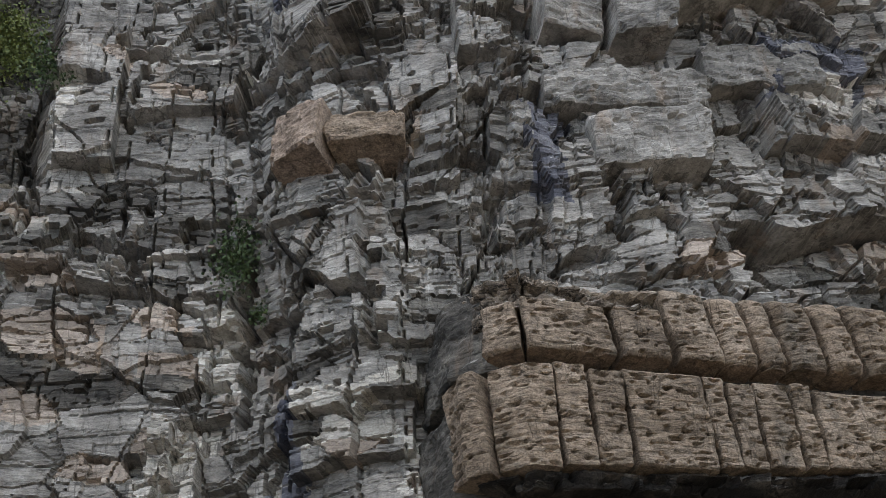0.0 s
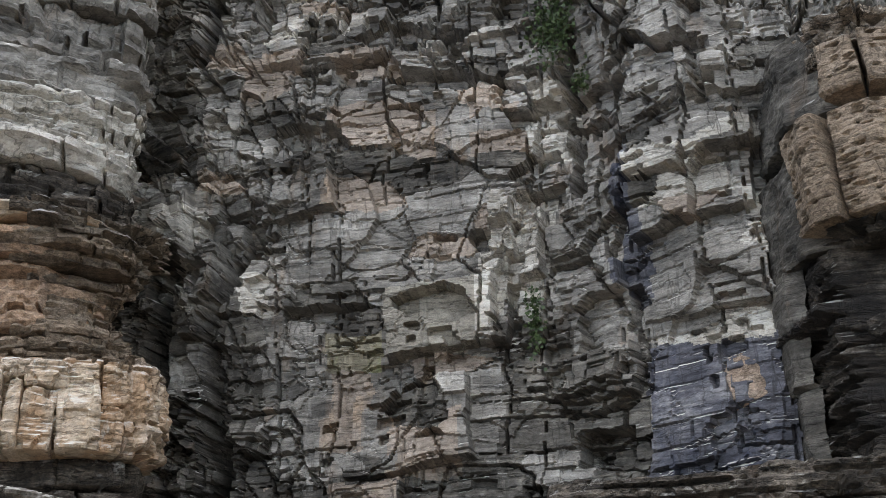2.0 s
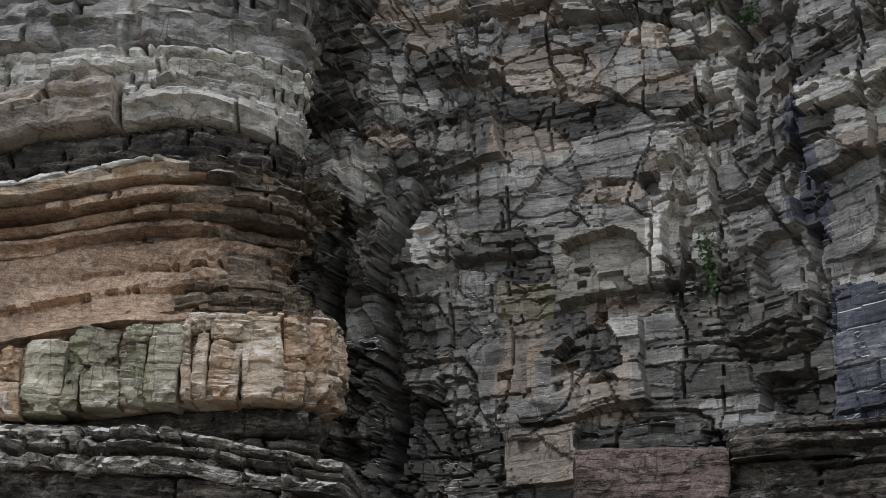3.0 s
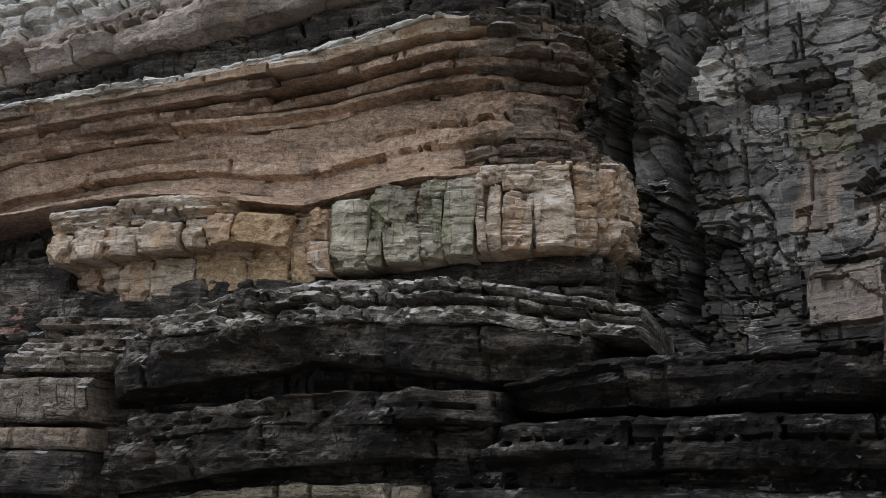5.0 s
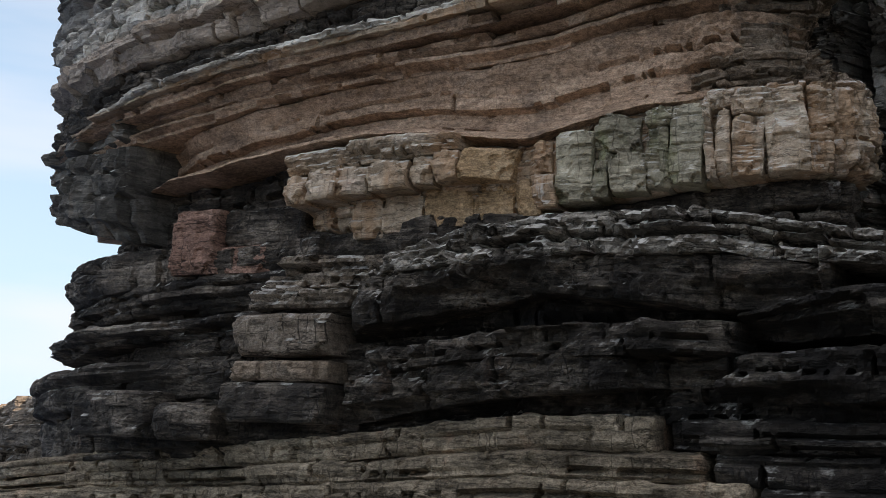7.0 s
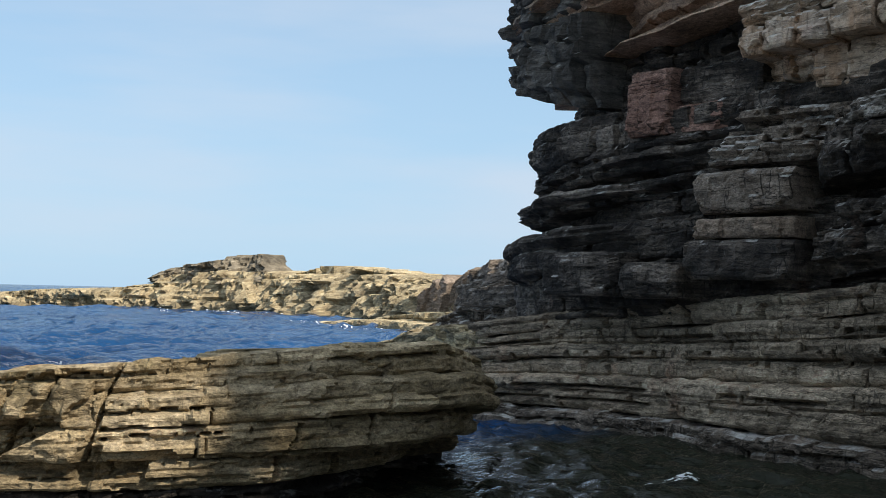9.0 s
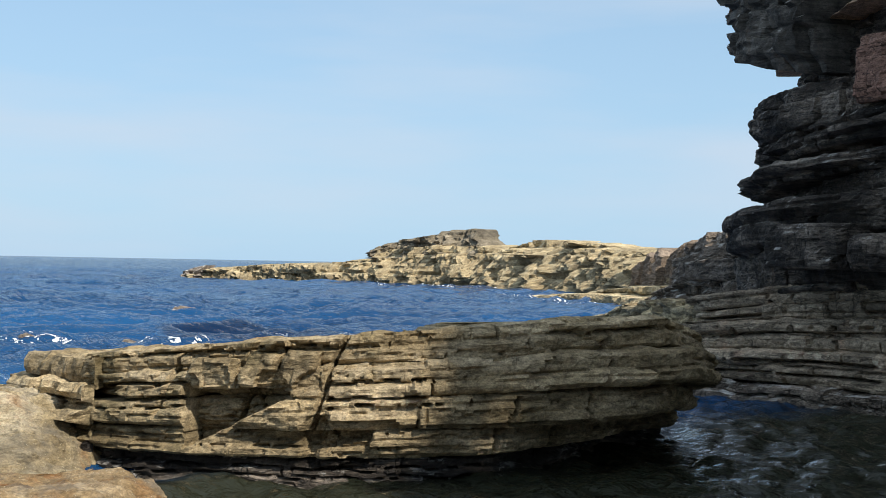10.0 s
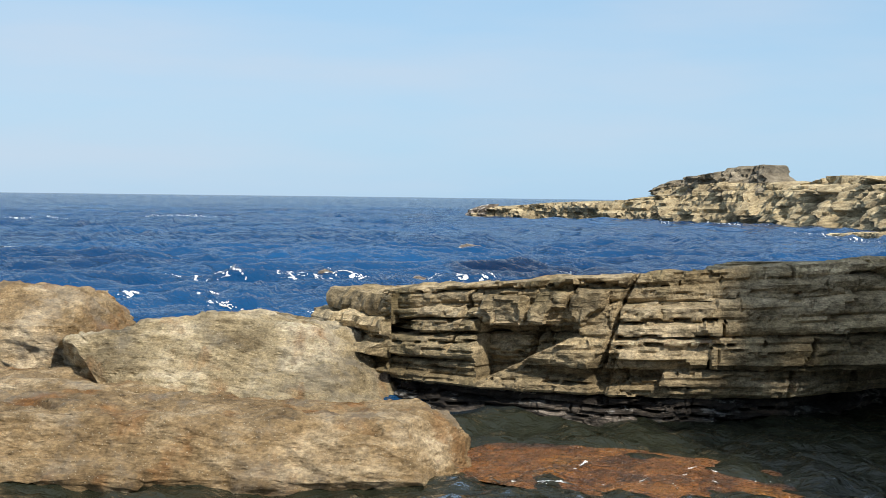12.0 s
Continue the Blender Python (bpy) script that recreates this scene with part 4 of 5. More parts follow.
# what stands proud or back: from, to, bottom, top, way out, dip of its beds, turn of its face
MASSES = ((13.8, 14.9, 8.2, 9.0, -0.7, 0.0, 0.0), (15.4, 18.05, 7.0, 10.3, 0.45, 0.02, 0.0), (8.6, 10.1, 7.0, 8.2, 0.35, 0.02, 0.1), (9.7, 11.7, 10.75, 12.25, 0.50, 0.09, -0.05), (8.9, 11.6, 8.3, 10.1, 0.45, 0.05, 0.05), (11.75, 12.35, 10.9, 12.9, 0.5, 0.0, 0.2), (12.0, 12.6, 12.9, 14.2, 0.6, 0.0, -0.2), (12.35, 13.2, 12.4, 13.9, 0.5, 0.1, 0.2),
          (15.5, 17.9, 12.6, 14.4, 0.5, 0.12, -0.1), (15.3, 17.9, 10.9, 12.3, 0.25, 0.05, 0.1), (13.3, 15.0, 9.6, 12.4, 0.35, 0.0, 0.15), (6.9, 9.6, 18.0, 19.4, 0.35, 0.05, 0.05), (5.2, 6.2, 11.4, 13.6, 0.5, 0.0, 0.25), (3.8, 5.4, 13.4, 14.9, 0.6, 0.0, -0.1),
          (8.8, 10.4, 21.2, 25.5, 0.5, 0.05, 0.1), (10.6, 13.4, 22.6, 24.2, 0.5, 0.12, -0.08), (10.4, 13.4, 18.2, 19.3, 0.3, 0.1, 0.0), (17.6, 18.8, 19.0, 22.5, 0.5, 0.0, 0.3), (19.6, 20.9, 19.0, 21.6, 0.5, 0.0, -0.25), (21.0, 23.4, 16.6, 18.8, 0.3, 0.0, 0.1),
          (15.2, 16.8, 16.6, 18.6, 0.35, 0.0, 0.2), (16.9, 18.7, 14.9, 17.2, 0.45, 0.1, -0.15), (26.2, 29.4, 20.6, 21.8, 0.9, 0.08, 0.05), (18.9, 20.4, 22.6, 25.2, 0.7, 0.0, -0.3), (14.6, 16.4, 22.8, 25.0, 0.6, 0.15, 0.2), (16.6, 18.6, 23.4, 26.0, 0.5, 0.2, -0.2), (6.6, 8.6, 14.2, 15.4, 0.3, 0.05, 0.1))


def cliff_parts(S, Z):
    """The wall's joint blocks, clefts and growing overhang: how far the rock stands out, its tone, and which stone it is of."""
    A = S + 0.45 * fbm(S * 0.35, Z * 0.3, 63, 3) + 0.10 * fbm(S * 1.7, Z * 1.4, 68, 3)
    dip = 0.045 * (S - 14) + 0.06 * np.clip(S - 15, 0, 12)
    B = Z - dip + 0.30 * fbm(S * 0.25, Z * 0.4, 73, 3) + 0.09 * fbm(S * 1.3, Z * 1.9, 78, 3)
    right = np.clip((S - 13.0) / 2.5, 0, 1) * np.clip((Z - 11) / 3, 0, 1)
    big, bi, bj, bh = shards(A, B, 2.6, 3.2, 1.0, 0.0, 3)
    wedge = shards(A, B, 1.9, 2.6, 0.10, 0.26, 12, 0.4, 0.030, 0.6)[0]
    o = (0.14 + 0.16 * right) * big + (0.40 + 0.85 * right) * wedge
    calm = np.clip(0.38 + 2.0 * fbm(S * 0.33, Z * 0.33, 33, 3), 0.08, 1)
    mid, mi, mj, mh = shards(A, B, 1.25, 0.62, 0.075, 0.15, 21, 0.18, 0.04, 0.66)
    o = o + (0.8 * calm + 0.6 * right) * mid
    bed, pi, pj, ph = plates(B, A, 0.55, 1.6, 0.075, 0.10, 0.07, 26, 0.17, 0.020, 0.62)
    o = o + bed * (0.35 + 0.65 * calm)
    o = o + plates(A + 0.10 * Z * (hashed(np.floor(S / 4), S * 0, 29) - 0.5), Z, 0.95, 3.6, 0.05, 0.10, 0.0, 36, 0.24, 0.020, 0.62)[0]
    small, si, sj, sh = plates(B + 0.05 * (hashed(pi, pj, 39) - 0.5) * S, A + 0.12 * B, 0.19, 0.40, 0.036, 0.26, 0.14, 41, 0.10, 0.015, 0.66)
    rough_zone = (0.55 * hashed(mi, mj, 31) + 0.45 * calm) > 0.56
    o = o + small * np.where(rough_zone, 0.9, 0.12)
    lamina = value_noise(S * 0.5, (B + 0.02 * fbm(S * 2, Z, 55, 2)) / 0.055, 57) * value_noise(S * 0.9, Z * 0.9, 58)
    o = o + 0.030 * lamina * np.where(rough_zone, 0.4, 1.0)
    # flutes of the steep joint face
    flute = np.clip(1.5 - np.abs(S - 14.6) / 0.7, 0, 1) * np.clip((Z - 13) / 2, 0, 1) + np.clip(1.4 - np.abs(S - 19.7) / 1.0, 0, 1) * np.clip((Z - 16) / 2, 0, 1)
    o = o + flute * plates(A + 0.04 * Z, Z, 0.3, 2.4, 0.16, 0.5, 0.05, 61, 0.1, 0.02, 0.5)[0]
    o = o + 0.8 * np.clip((A - 14.0) / 1.3, 0, 1) * np.clip((Z - 13.5) / 2.0, 0, 1) + np.clip((Z - 15) * 0.05, 0, 1.2) * np.clip((S - 12) / 8, 0, 1)
    o = o - 1.4 * np.clip((8.7 - A) / 0.5, 0, 1) * np.clip((A - 6.2) / 0.8, 0, 1) * np.clip((Z - 20.5) / 0.6, 0, 1)
    corner = np.clip((8.2 - S) / 1.5, 0, 1)
    o = o + corner * shards(A + 0.3 * Z, Z, 0.55, 0.8, 0.15, 0.45, 71, 0.2, 0.06, 0.5)[0]
    for s0, s1, z0, z1, out, d, yaw in MASSES:
        m = inside(A, B + dip, s0, s1, z0, z1, d)
        flat = 0.25 if s0 == 9.7 else (0.55 if s0 in (15.4, 8.6) else 0.8)
        o = np.where(m, flat * o + out + yaw * (A - 0.5 * (s0 + s1)), o)
    lean = 0.5 * value_noise(Z * 0.35, Z * 0, 61) + 0.30 * (hashed(pi, pi * 0, 65) - 0.5) + 0.16 * (hashed(si, sj, 66) - 0.5)
    for at, w, d, z0, z1 in CLEFTS:
        o = o - d * np.clip(3.5 - 3.5 * np.abs(S - at - lean) / (0.75 * w), 0, 1) * ((Z > z0) & (Z < z1)) * np.clip(0.35 + 2.4 * value_noise(Z * 0.6, Z * 0 + at, 64), 0, 1)
    o = o - 1.5 * ((S > 25 + 0.6 * value_noise(Z * 0.8, Z * 0, 66)) & (S < 36) & (Z > 17.0) & (Z < 18.5 + 0.2 * (S - 26) + 0.25 * value_noise(S * 0.9, S * 0, 67)))
    # hollows where stones have fallen out
    o = o - 0.5 * (hashed(mi, mj, 77) > 0.94) * (Z > 9) - 0.24 * (hashed(si, sj, 79) > 0.93)
    o = o + 0.03 * fbm(S * 5, Z * 7, 81, 3)
    tone = 0.47 + 0.40 * (mh - 0.5) + 0.30 * (sh - 0.5) * rough_zone + 0.30 * (bh - 0.5)
    return o, tone, mi, mj


def cliff(S, Z):
    return cliff_parts(S, Z)[0]


BLUE_AT = ((15.35, 18.2, 6.0, 10.4), (15.0, 15.6, 11.4, 14.6), (20.3, 21.2, 18.5, 21.6), (26.3, 29.4, 22.0, 24.0), (14.2, 15.0, 25.0, 28.0))
PINK_AT = ((8.3, 10.6, 14.4, 17.0), (11.5, 12.6, 15.1, 16.6), (8.4, 9.4, 8.9, 11.3), (9.9, 11.4, 8.3, 9.6), (17.0, 18.0, 19.8, 20.8))
WHITE_AT = ((15.6, 18.1, 13.2, 14.5), (17.4, 18.1, 12.0, 14.6), (12.0, 13.3, 12.0, 14.2), (11.6, 12.3, 11.2, 12.9), (6.5, 7.2, 11.9, 13.0), (3.8, 5.5, 13.5, 14.8), (6.9, 9.1, 18.9, 19.6), (9.0, 10.4, 20.3, 21.6), (13.0, 14.2, 15.3, 16.9), (7.0, 8.4, 20.2, 20.9), (12.9, 14.0, 23.4, 24.8), (8.5, 9.3, 21.5, 24.0), (15.4, 18.0, 10.3, 10.9), (27.0, 29.0, 21.6, 23.0))
# zones of darker grey: shade of clefts, corner and gully as colour
SHADE_AT = ((12.3, 15.3, 5.0, 10.2), (4.2, 7.0, 5.0, 12.5), (12.1, 13.6, 5.0, 11.5), (2.0, 5.0, 5.0, 30.0), (7.0, 9.0, 5.0, 7.6), (6.0, 8.6, 20.6, 30.0))
WALL_MATS = (GREY, DARK_GREY, PINK, BLUE, WHITE_STAINED, PALE_SLAB, GREEN)


def wall_kind(S, Z, mi, mj):
    """Which rock a stone of the wall is of."""
    h = hashed(mi, mj, 88)
    e = 0.35 * (hashed(mi, mj, 89) - 0.5) + 0.3 * fbm(S * 1.2, Z * 1.2, 90, 3)
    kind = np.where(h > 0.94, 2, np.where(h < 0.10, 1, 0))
    # darker grey towards the wall's foot
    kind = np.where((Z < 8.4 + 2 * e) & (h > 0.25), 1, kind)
    for which, zones in ((1, SHADE_AT), (2, PINK_AT), (3, BLUE_AT), (4, WHITE_AT)):
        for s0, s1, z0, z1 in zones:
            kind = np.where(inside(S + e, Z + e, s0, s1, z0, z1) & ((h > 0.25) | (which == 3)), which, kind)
    kind = np.where(inside(S + 0.3 * e, Z + 0.3 * e, 8.6, 10.1, 7.0, 8.2), 2, kind)
    kind = np.where(inside(S, Z, 9.7, 11.7, 10.75, 12.3, 0.09), 5, kind)
    return np.where(inside(S + 0.3 * e, Z + 0.3 * e, 8.4, 9.6, 10.6, 11.5), 6, kind)


def wall_bed(s0, s1, low, high, rs, rz):
    """One bed of the wall between two uneven partings."""
    s = np.linspace(s0, s1, int((s1 - s0) / rs))
    a, b = (z + 0.10 * (s - 15) * 0.3 + 0.12 * fbm(s * 0.8, s * 0 + z, 95, 3) for z in (low, high))
    v = np.linspace(0, 1, max(3, int((high - low) / rz)))
    S, V = np.meshgrid(s, v)
    Z = a[None] + (b - a)[None] * V
    out, tone, mi, mj = cliff_parts(S, Z)
    x, y, nx, ny = BACK.at(S)
    rows = np.stack([x + nx * out, y + ny * out, Z], -1)
    ob = mesh_object("bed", rows.reshape(-1, 3), grid_faces(*S.shape), WALL_MATS[0], back_wall, tone[:-1, :-1].ravel())
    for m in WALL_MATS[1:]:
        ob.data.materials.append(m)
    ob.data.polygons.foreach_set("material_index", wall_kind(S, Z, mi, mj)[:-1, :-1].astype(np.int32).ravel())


rng = np.random.default_rng(5)
levels = [3.5, 6.4]
while levels[-1] < 27.6:
    levels.append(levels[-1] + float(rng.uniform(0.8, 1.9)))
levels += [31.0, 34.8]
for low, high in zip(levels[:-1], levels[1:]):
    near = 6.0 < low < 27.5
    end = 18.6 if high < 14.0 else 31.5
    wall_bed(1.5, end, low, high, 0.045, 0.03 if near else 0.25)
    wall_bed(end, 42, low, high, 0.3, 0.3)
big = dict(parent=back_wall, rough=0.06, round_by=0.04, depth=2.5)
block("block", BACK, 15.1, 16.4, 19.7, 21.0, 2.0, ORANGE_FACE, 850, yaw=0.35, skew=0.15, **big)
block("block", BACK, 16.4, 17.8, 20.0, 20.7, 1.7, BROWN, 851, yaw=-0.1, **big)
block("block", BACK, 21.8, 24.5, 19.5, 20.9, 1.8, GREY, 852, yaw=0.1, lean=0.12, peak=0.1, **big)
block("block", BACK, 24.2, 28.9, 24.9, 26.6, 3.0, GREY, 853, lean=0.25, peak=0.2, **big)
block("block", BACK, 22.6, 24.0, 23.2, 24.3, 2.3, GREY, 854, yaw=0.3, lean=0.2, **big)
block("block", BACK, 20.9, 22.4, 23.4, 25.4, 2.0, GREY, 855, yaw=-0.3, lean=0.25, **big)
block("block", BACK, 20.8, 24.7, 21.2, 22.2, 1.7, GREY, 856, lean=0.1, peak=0.08, bedded=0.05, **big)
block("block", BACK, 24.8, 28.0, 22.3, 23.6, 1.6, GREY, 857, peak=0.15, **big)
block("panel", BACK, 16.95, 17.55, 8.95, 9.85, 0.50, ORANGE_FACE, 868, back_wall, rough=0.03, skew=-0.2, peak=0.3, depth=0.9)

# ---- buttress ----
pillar = empty("rock_buttress", (16, 11, 7), "brown pitted sandstone buttress of jointed blocks", "rock buttress", kind="structure")
# undercut below the blocks, its shade put into the beds' black colour
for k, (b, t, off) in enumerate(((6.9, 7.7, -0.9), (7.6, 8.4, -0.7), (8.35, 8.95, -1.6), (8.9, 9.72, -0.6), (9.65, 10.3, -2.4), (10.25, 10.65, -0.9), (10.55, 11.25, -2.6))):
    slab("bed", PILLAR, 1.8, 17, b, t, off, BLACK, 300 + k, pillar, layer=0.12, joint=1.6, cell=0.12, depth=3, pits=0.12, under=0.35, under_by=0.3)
# black strip and backing added so that the undercut reads as shade
slab("shade_soffit", PILLAR, 3.5, 17, [(3.7, 10.95), (12, 11.3)], [(3.7, 11.2), (12, 11.6)], 0.1, BLACK, 314, pillar, layer=0.12, joint=1.6, cell=0.1, depth=3, pits=0.1)
slab("shade_backing", PILLAR, 0.5, 4.1, 6.9, 11.2, -0.05, BLACK, 315, pillar, layer=0.12, joint=1.6, cell=0.1, depth=3, pits=0.1)
slab("side", PILLAR, 0, 2.7, 6.9, 13.0, 0.35, DARK_GREY, 311, pillar, layer=2.0, joint=1.2, cell=0.03, tilt=0.04, rough=0.03, depth=0.3)
slab("core", PILLAR, 0, 17, 11.1, 13.2, [(0, 0.3), (3.4, 0.3), (4.4, -0.7), (22, -0.7)], DARK_GREY, 310, pillar, layer=1.5, joint=2.5, cell=0.05, depth=3)
# gap between the block rows, coloured dark for its shade
slab("core", PILLAR, 0, 17, 13.15, 13.7, [(0, -0.1), (3.2, -0.1), (3.9, -1.3), (22, -1.3)], DARK, 312, pillar, layer=0.3, joint=2.5, cell=0.05, depth=3)
slab("core", PILLAR, 0, 17, 13.65, 15.4, [(0, 0.3), (3.4, 0.3), (4.6, -0.6), (22, -0.6)], DARK_GREY, 313, pillar, layer=1.5, joint=2.5, cell=0.05, depth=3)
low_cuts = (3.75, 4.67, 5.8, 6.45, 7.15, 8.75, 9.2, 9.75, 10.5, 11.0, 12.7, 14.5, 16.5)
for k, (a, b) in enumerate(zip(low_cuts[:-1], low_cuts[1:])):
    block("block", PILLAR, a + 0.04, b - 0.04, 11.22 + 0.05 * k, 13.2 + 0.03 * (k % 3), 0.25 if k else 0.45, BROWN, 320 + k, pillar, pits=24, bedded=0.035, res=0.032, skew=-0.05 - 0.01 * (k % 3), lean=0.04)
high_cuts = (4.45, 5.3, 7.15, 8.3, 9.3, 10.1, 10.7, 11.6, 12.4, 13.5, 15.5)
for k, (a, b) in enumerate(zip(high_cuts[:-1], high_cuts[1:])):
    block("block", PILLAR, a + 0.06, b - 0.06, 13.58 + 0.03 * k, 14.75 + (0.45 if k > 2 else 0.0) + 0.04 * k, 0.1, BROWN, 340 + k, pillar, pits=22, bedded=0.035, res=0.032, lean=-0.16, skew=-0.07, round_by=0.1 if k < 4 else 0.2)
slab("cap_bed", PILLAR, 3.4, 8.4, [(3.4, 14.45), (9, 14.85)], [(3.4, 15.4), (8, 15.2)], [(3, 0.05), (9, -0.1)], DARK_BLOCK, 303, pillar, layer=0.2, joint=0.6, cell=0.3, tilt=0.3, rough=0.08, depth=3, pits=0.1)

# ---- unseen cliff behind the viewer, added to close the cove and cut skylight ----
rear_blocker = empty("rear_blocker", (10, -30, 0), "unseen grey sandstone cliff, added to block skylight", "sea cliff", kind="structure")
for k in range(6):
    slab("bed", REAR, 0, 62, 2.6 * k - 1, 2.6 * k + 1.75, 0.4 * (k % 2), GREY, 600 + k, rear_blocker, layer=0.8, joint=2.0, cell=0.5, depth=6, res=0.5)
under_foot = empty("shore_rock", (0, -2, 0), "flat grey sandstone rock under the viewpoint", "rock ledge", kind="structure")
slab("bed", Line([(20, -10), (10, -5), (4, -0.5), (0, 1.4), (-2.8, -1), (-4, -12)]), 0, 36, -1.0, 1.3, 0.0, LEDGE, 620, under_foot, layer=0.3, joint=1.5, depth=7, res=0.15)

# ---- low outcrop ----
outcrop = empty("low_outcrop", (-11, 13, 0), "low yellow-grey sandstone outcrop of level beds, half in sun", "rock outcrop", kind="structure")
LOW_TOP = [(0, 1.0), (9, 1.4), (11, 1.5), (13, 1.69), (15.3, 1.93), (17.6, 2.09), (19.6, 2.24), (21.3, 2.28), (22.5, 2.0), (25, 1.2)]
def weathered(S, Z):
    """Upright joints and hollows of the outcrop's face: ribs and a nook under a projecting bed."""
    o = 0.45 * shards(S + 0.5 * Z, Z, 1.5, 0.45, 0.07, 0.16, 411, 0.06, 0.03, 0.6)[0] + plates(Z + 0.03 * S + 0.04 * fbm(S * 0.7, Z, 412, 3), S, 0.17, 1.5, 0.013, 0.06, 0.02, 415, 0.05, 0.013, 0.5)[0] + 0.02 * fbm(S * 5, Z * 9, 417, 3)
    for at, w, d, z0, z1 in ((14.75, 0.05, 0.2, 0.6, 3), (15.95, 0.05, 0.2, 0.7, 3), (16.0, 0.16, 0.2, 0.2, 0.9), (19.75, 0.045, 0.25, 0, 3), (18.6, 0.04, 0.15, 0.3, 1.2), (13.6, 0.05, 0.2, 0.8, 3)):
        o = o - d * np.clip(1.6 - 1.6 * np.abs(S - at - 0.35 * (Z - 1.0) - 0.1 * value_noise(Z * 3, Z * 0, 418)) / w, 0, 1) * ((Z > z0) & (Z < z1))
    part = Z / np.interp(S, *np.array(LOW_TOP).T) + 0.012 * fbm(S * 0.9, Z * 0.5, 421, 3) + 0.006 * fbm(S * 5, Z * 3, 424, 2)
    for at, d in ((0.09, 0.12), (0.19, 0.16), (0.29, 0.10), (0.37, 0.18), (0.48, 0.14), (0.57, 0.2), (0.655, 0.10), (0.74, 0.2), (0.83, 0.12), (0.91, 0.16)):
        o = o - 0.42 * d * np.clip(1.7 - np.abs(part - at) / 0.0075, 0, 1) * np.clip(0.5 + 1.8 * value_noise(S * 0.5, S * 0 + 40 * at, 427), 0, 1) + 0.03 * (part > at) * value_noise(S * 0.3, S * 0 + 60 * at, 428)
    nook = (S > 13.9) & (S < 15.5) & (Z < 1.22) & (Z > 0.6 + 0.5 * (S - 14.4))
    low = (S > 15.95) & (S < 17.0) & (Z < 0.85) & (Z > 0.55 + 0.25 * (S - 16.4))
    return o - 0.45 * nook - 0.12 * low


for k, (lo, hi, off, beak) in enumerate(((-1.0, 0.16, 0.0, -1.3), (0.16, 0.36, 0.08, -0.75), (0.36, 0.58, 0.10, 0.15), (0.58, 0.80, 0.06, 0.48), (0.80, 1.0, 0.0, 0.25))):
    slab("bed", LOW, 7.5, 25, [(a, v * lo if lo > 0 else lo) for a, v in LOW_TOP], [(a, v * hi) for a, v in LOW_TOP], [(12, off), (18, off + 0.2 * beak), (20.5, off + beak), (23, off + beak), (25, off)], OCHRE if k else DARK, 400 + k, outcrop,
         layer=0.2, joint=4.5, cell=0.02, tilt=0.03, ledge=0.022, crack=0.055, soft=0.03, wide=0.025, rough=0.03, broad=0.12, warp=0.06, under=0.08, under_by=0.05, depth=1.0 if k < 4 else 4.2, res=0.029, cap=-0.12 if k == 4 else 0, form=weathered)
for k, (a, b, lo, hi, o) in enumerate(((14.8, 15.35, 1.28, 1.72, 0.15), (15.4, 15.9, 1.25, 1.78, 0.13), (14.0, 14.7, 1.2, 1.62, 0.1))):
    block("block", LOW, a, b, lo, hi, o, OCHRE, 430 + k, outcrop, rough=0.05, round_by=0.08, bedded=0.03, res=0.035, skew=0.2, depth=0.8)

END = Line([(-20, 19), (-17.3, 13.2), (-16.7, 11.8), (-14.2, 11.5)])
for k, (lo, hi, off) in enumerate(((-0.6, 0.3, 0.0), (0.28, 0.75, 0.1), (0.73, 1.15, 0.0), (1.13, 1.5, -0.1))):
    slab("bed", END, 3, 11.2, lo, [(3, hi - 0.3), (8, hi - 0.05), (11, hi)], off, OCHRE if k else DARK, 450 + k, outcrop, layer=0.15, joint=2.5, cell=0.05, tilt=0.08, crack=0.07, soft=0.035, wide=0.03, rough=0.06, broad=0.1, depth=1.5, form=weathered)


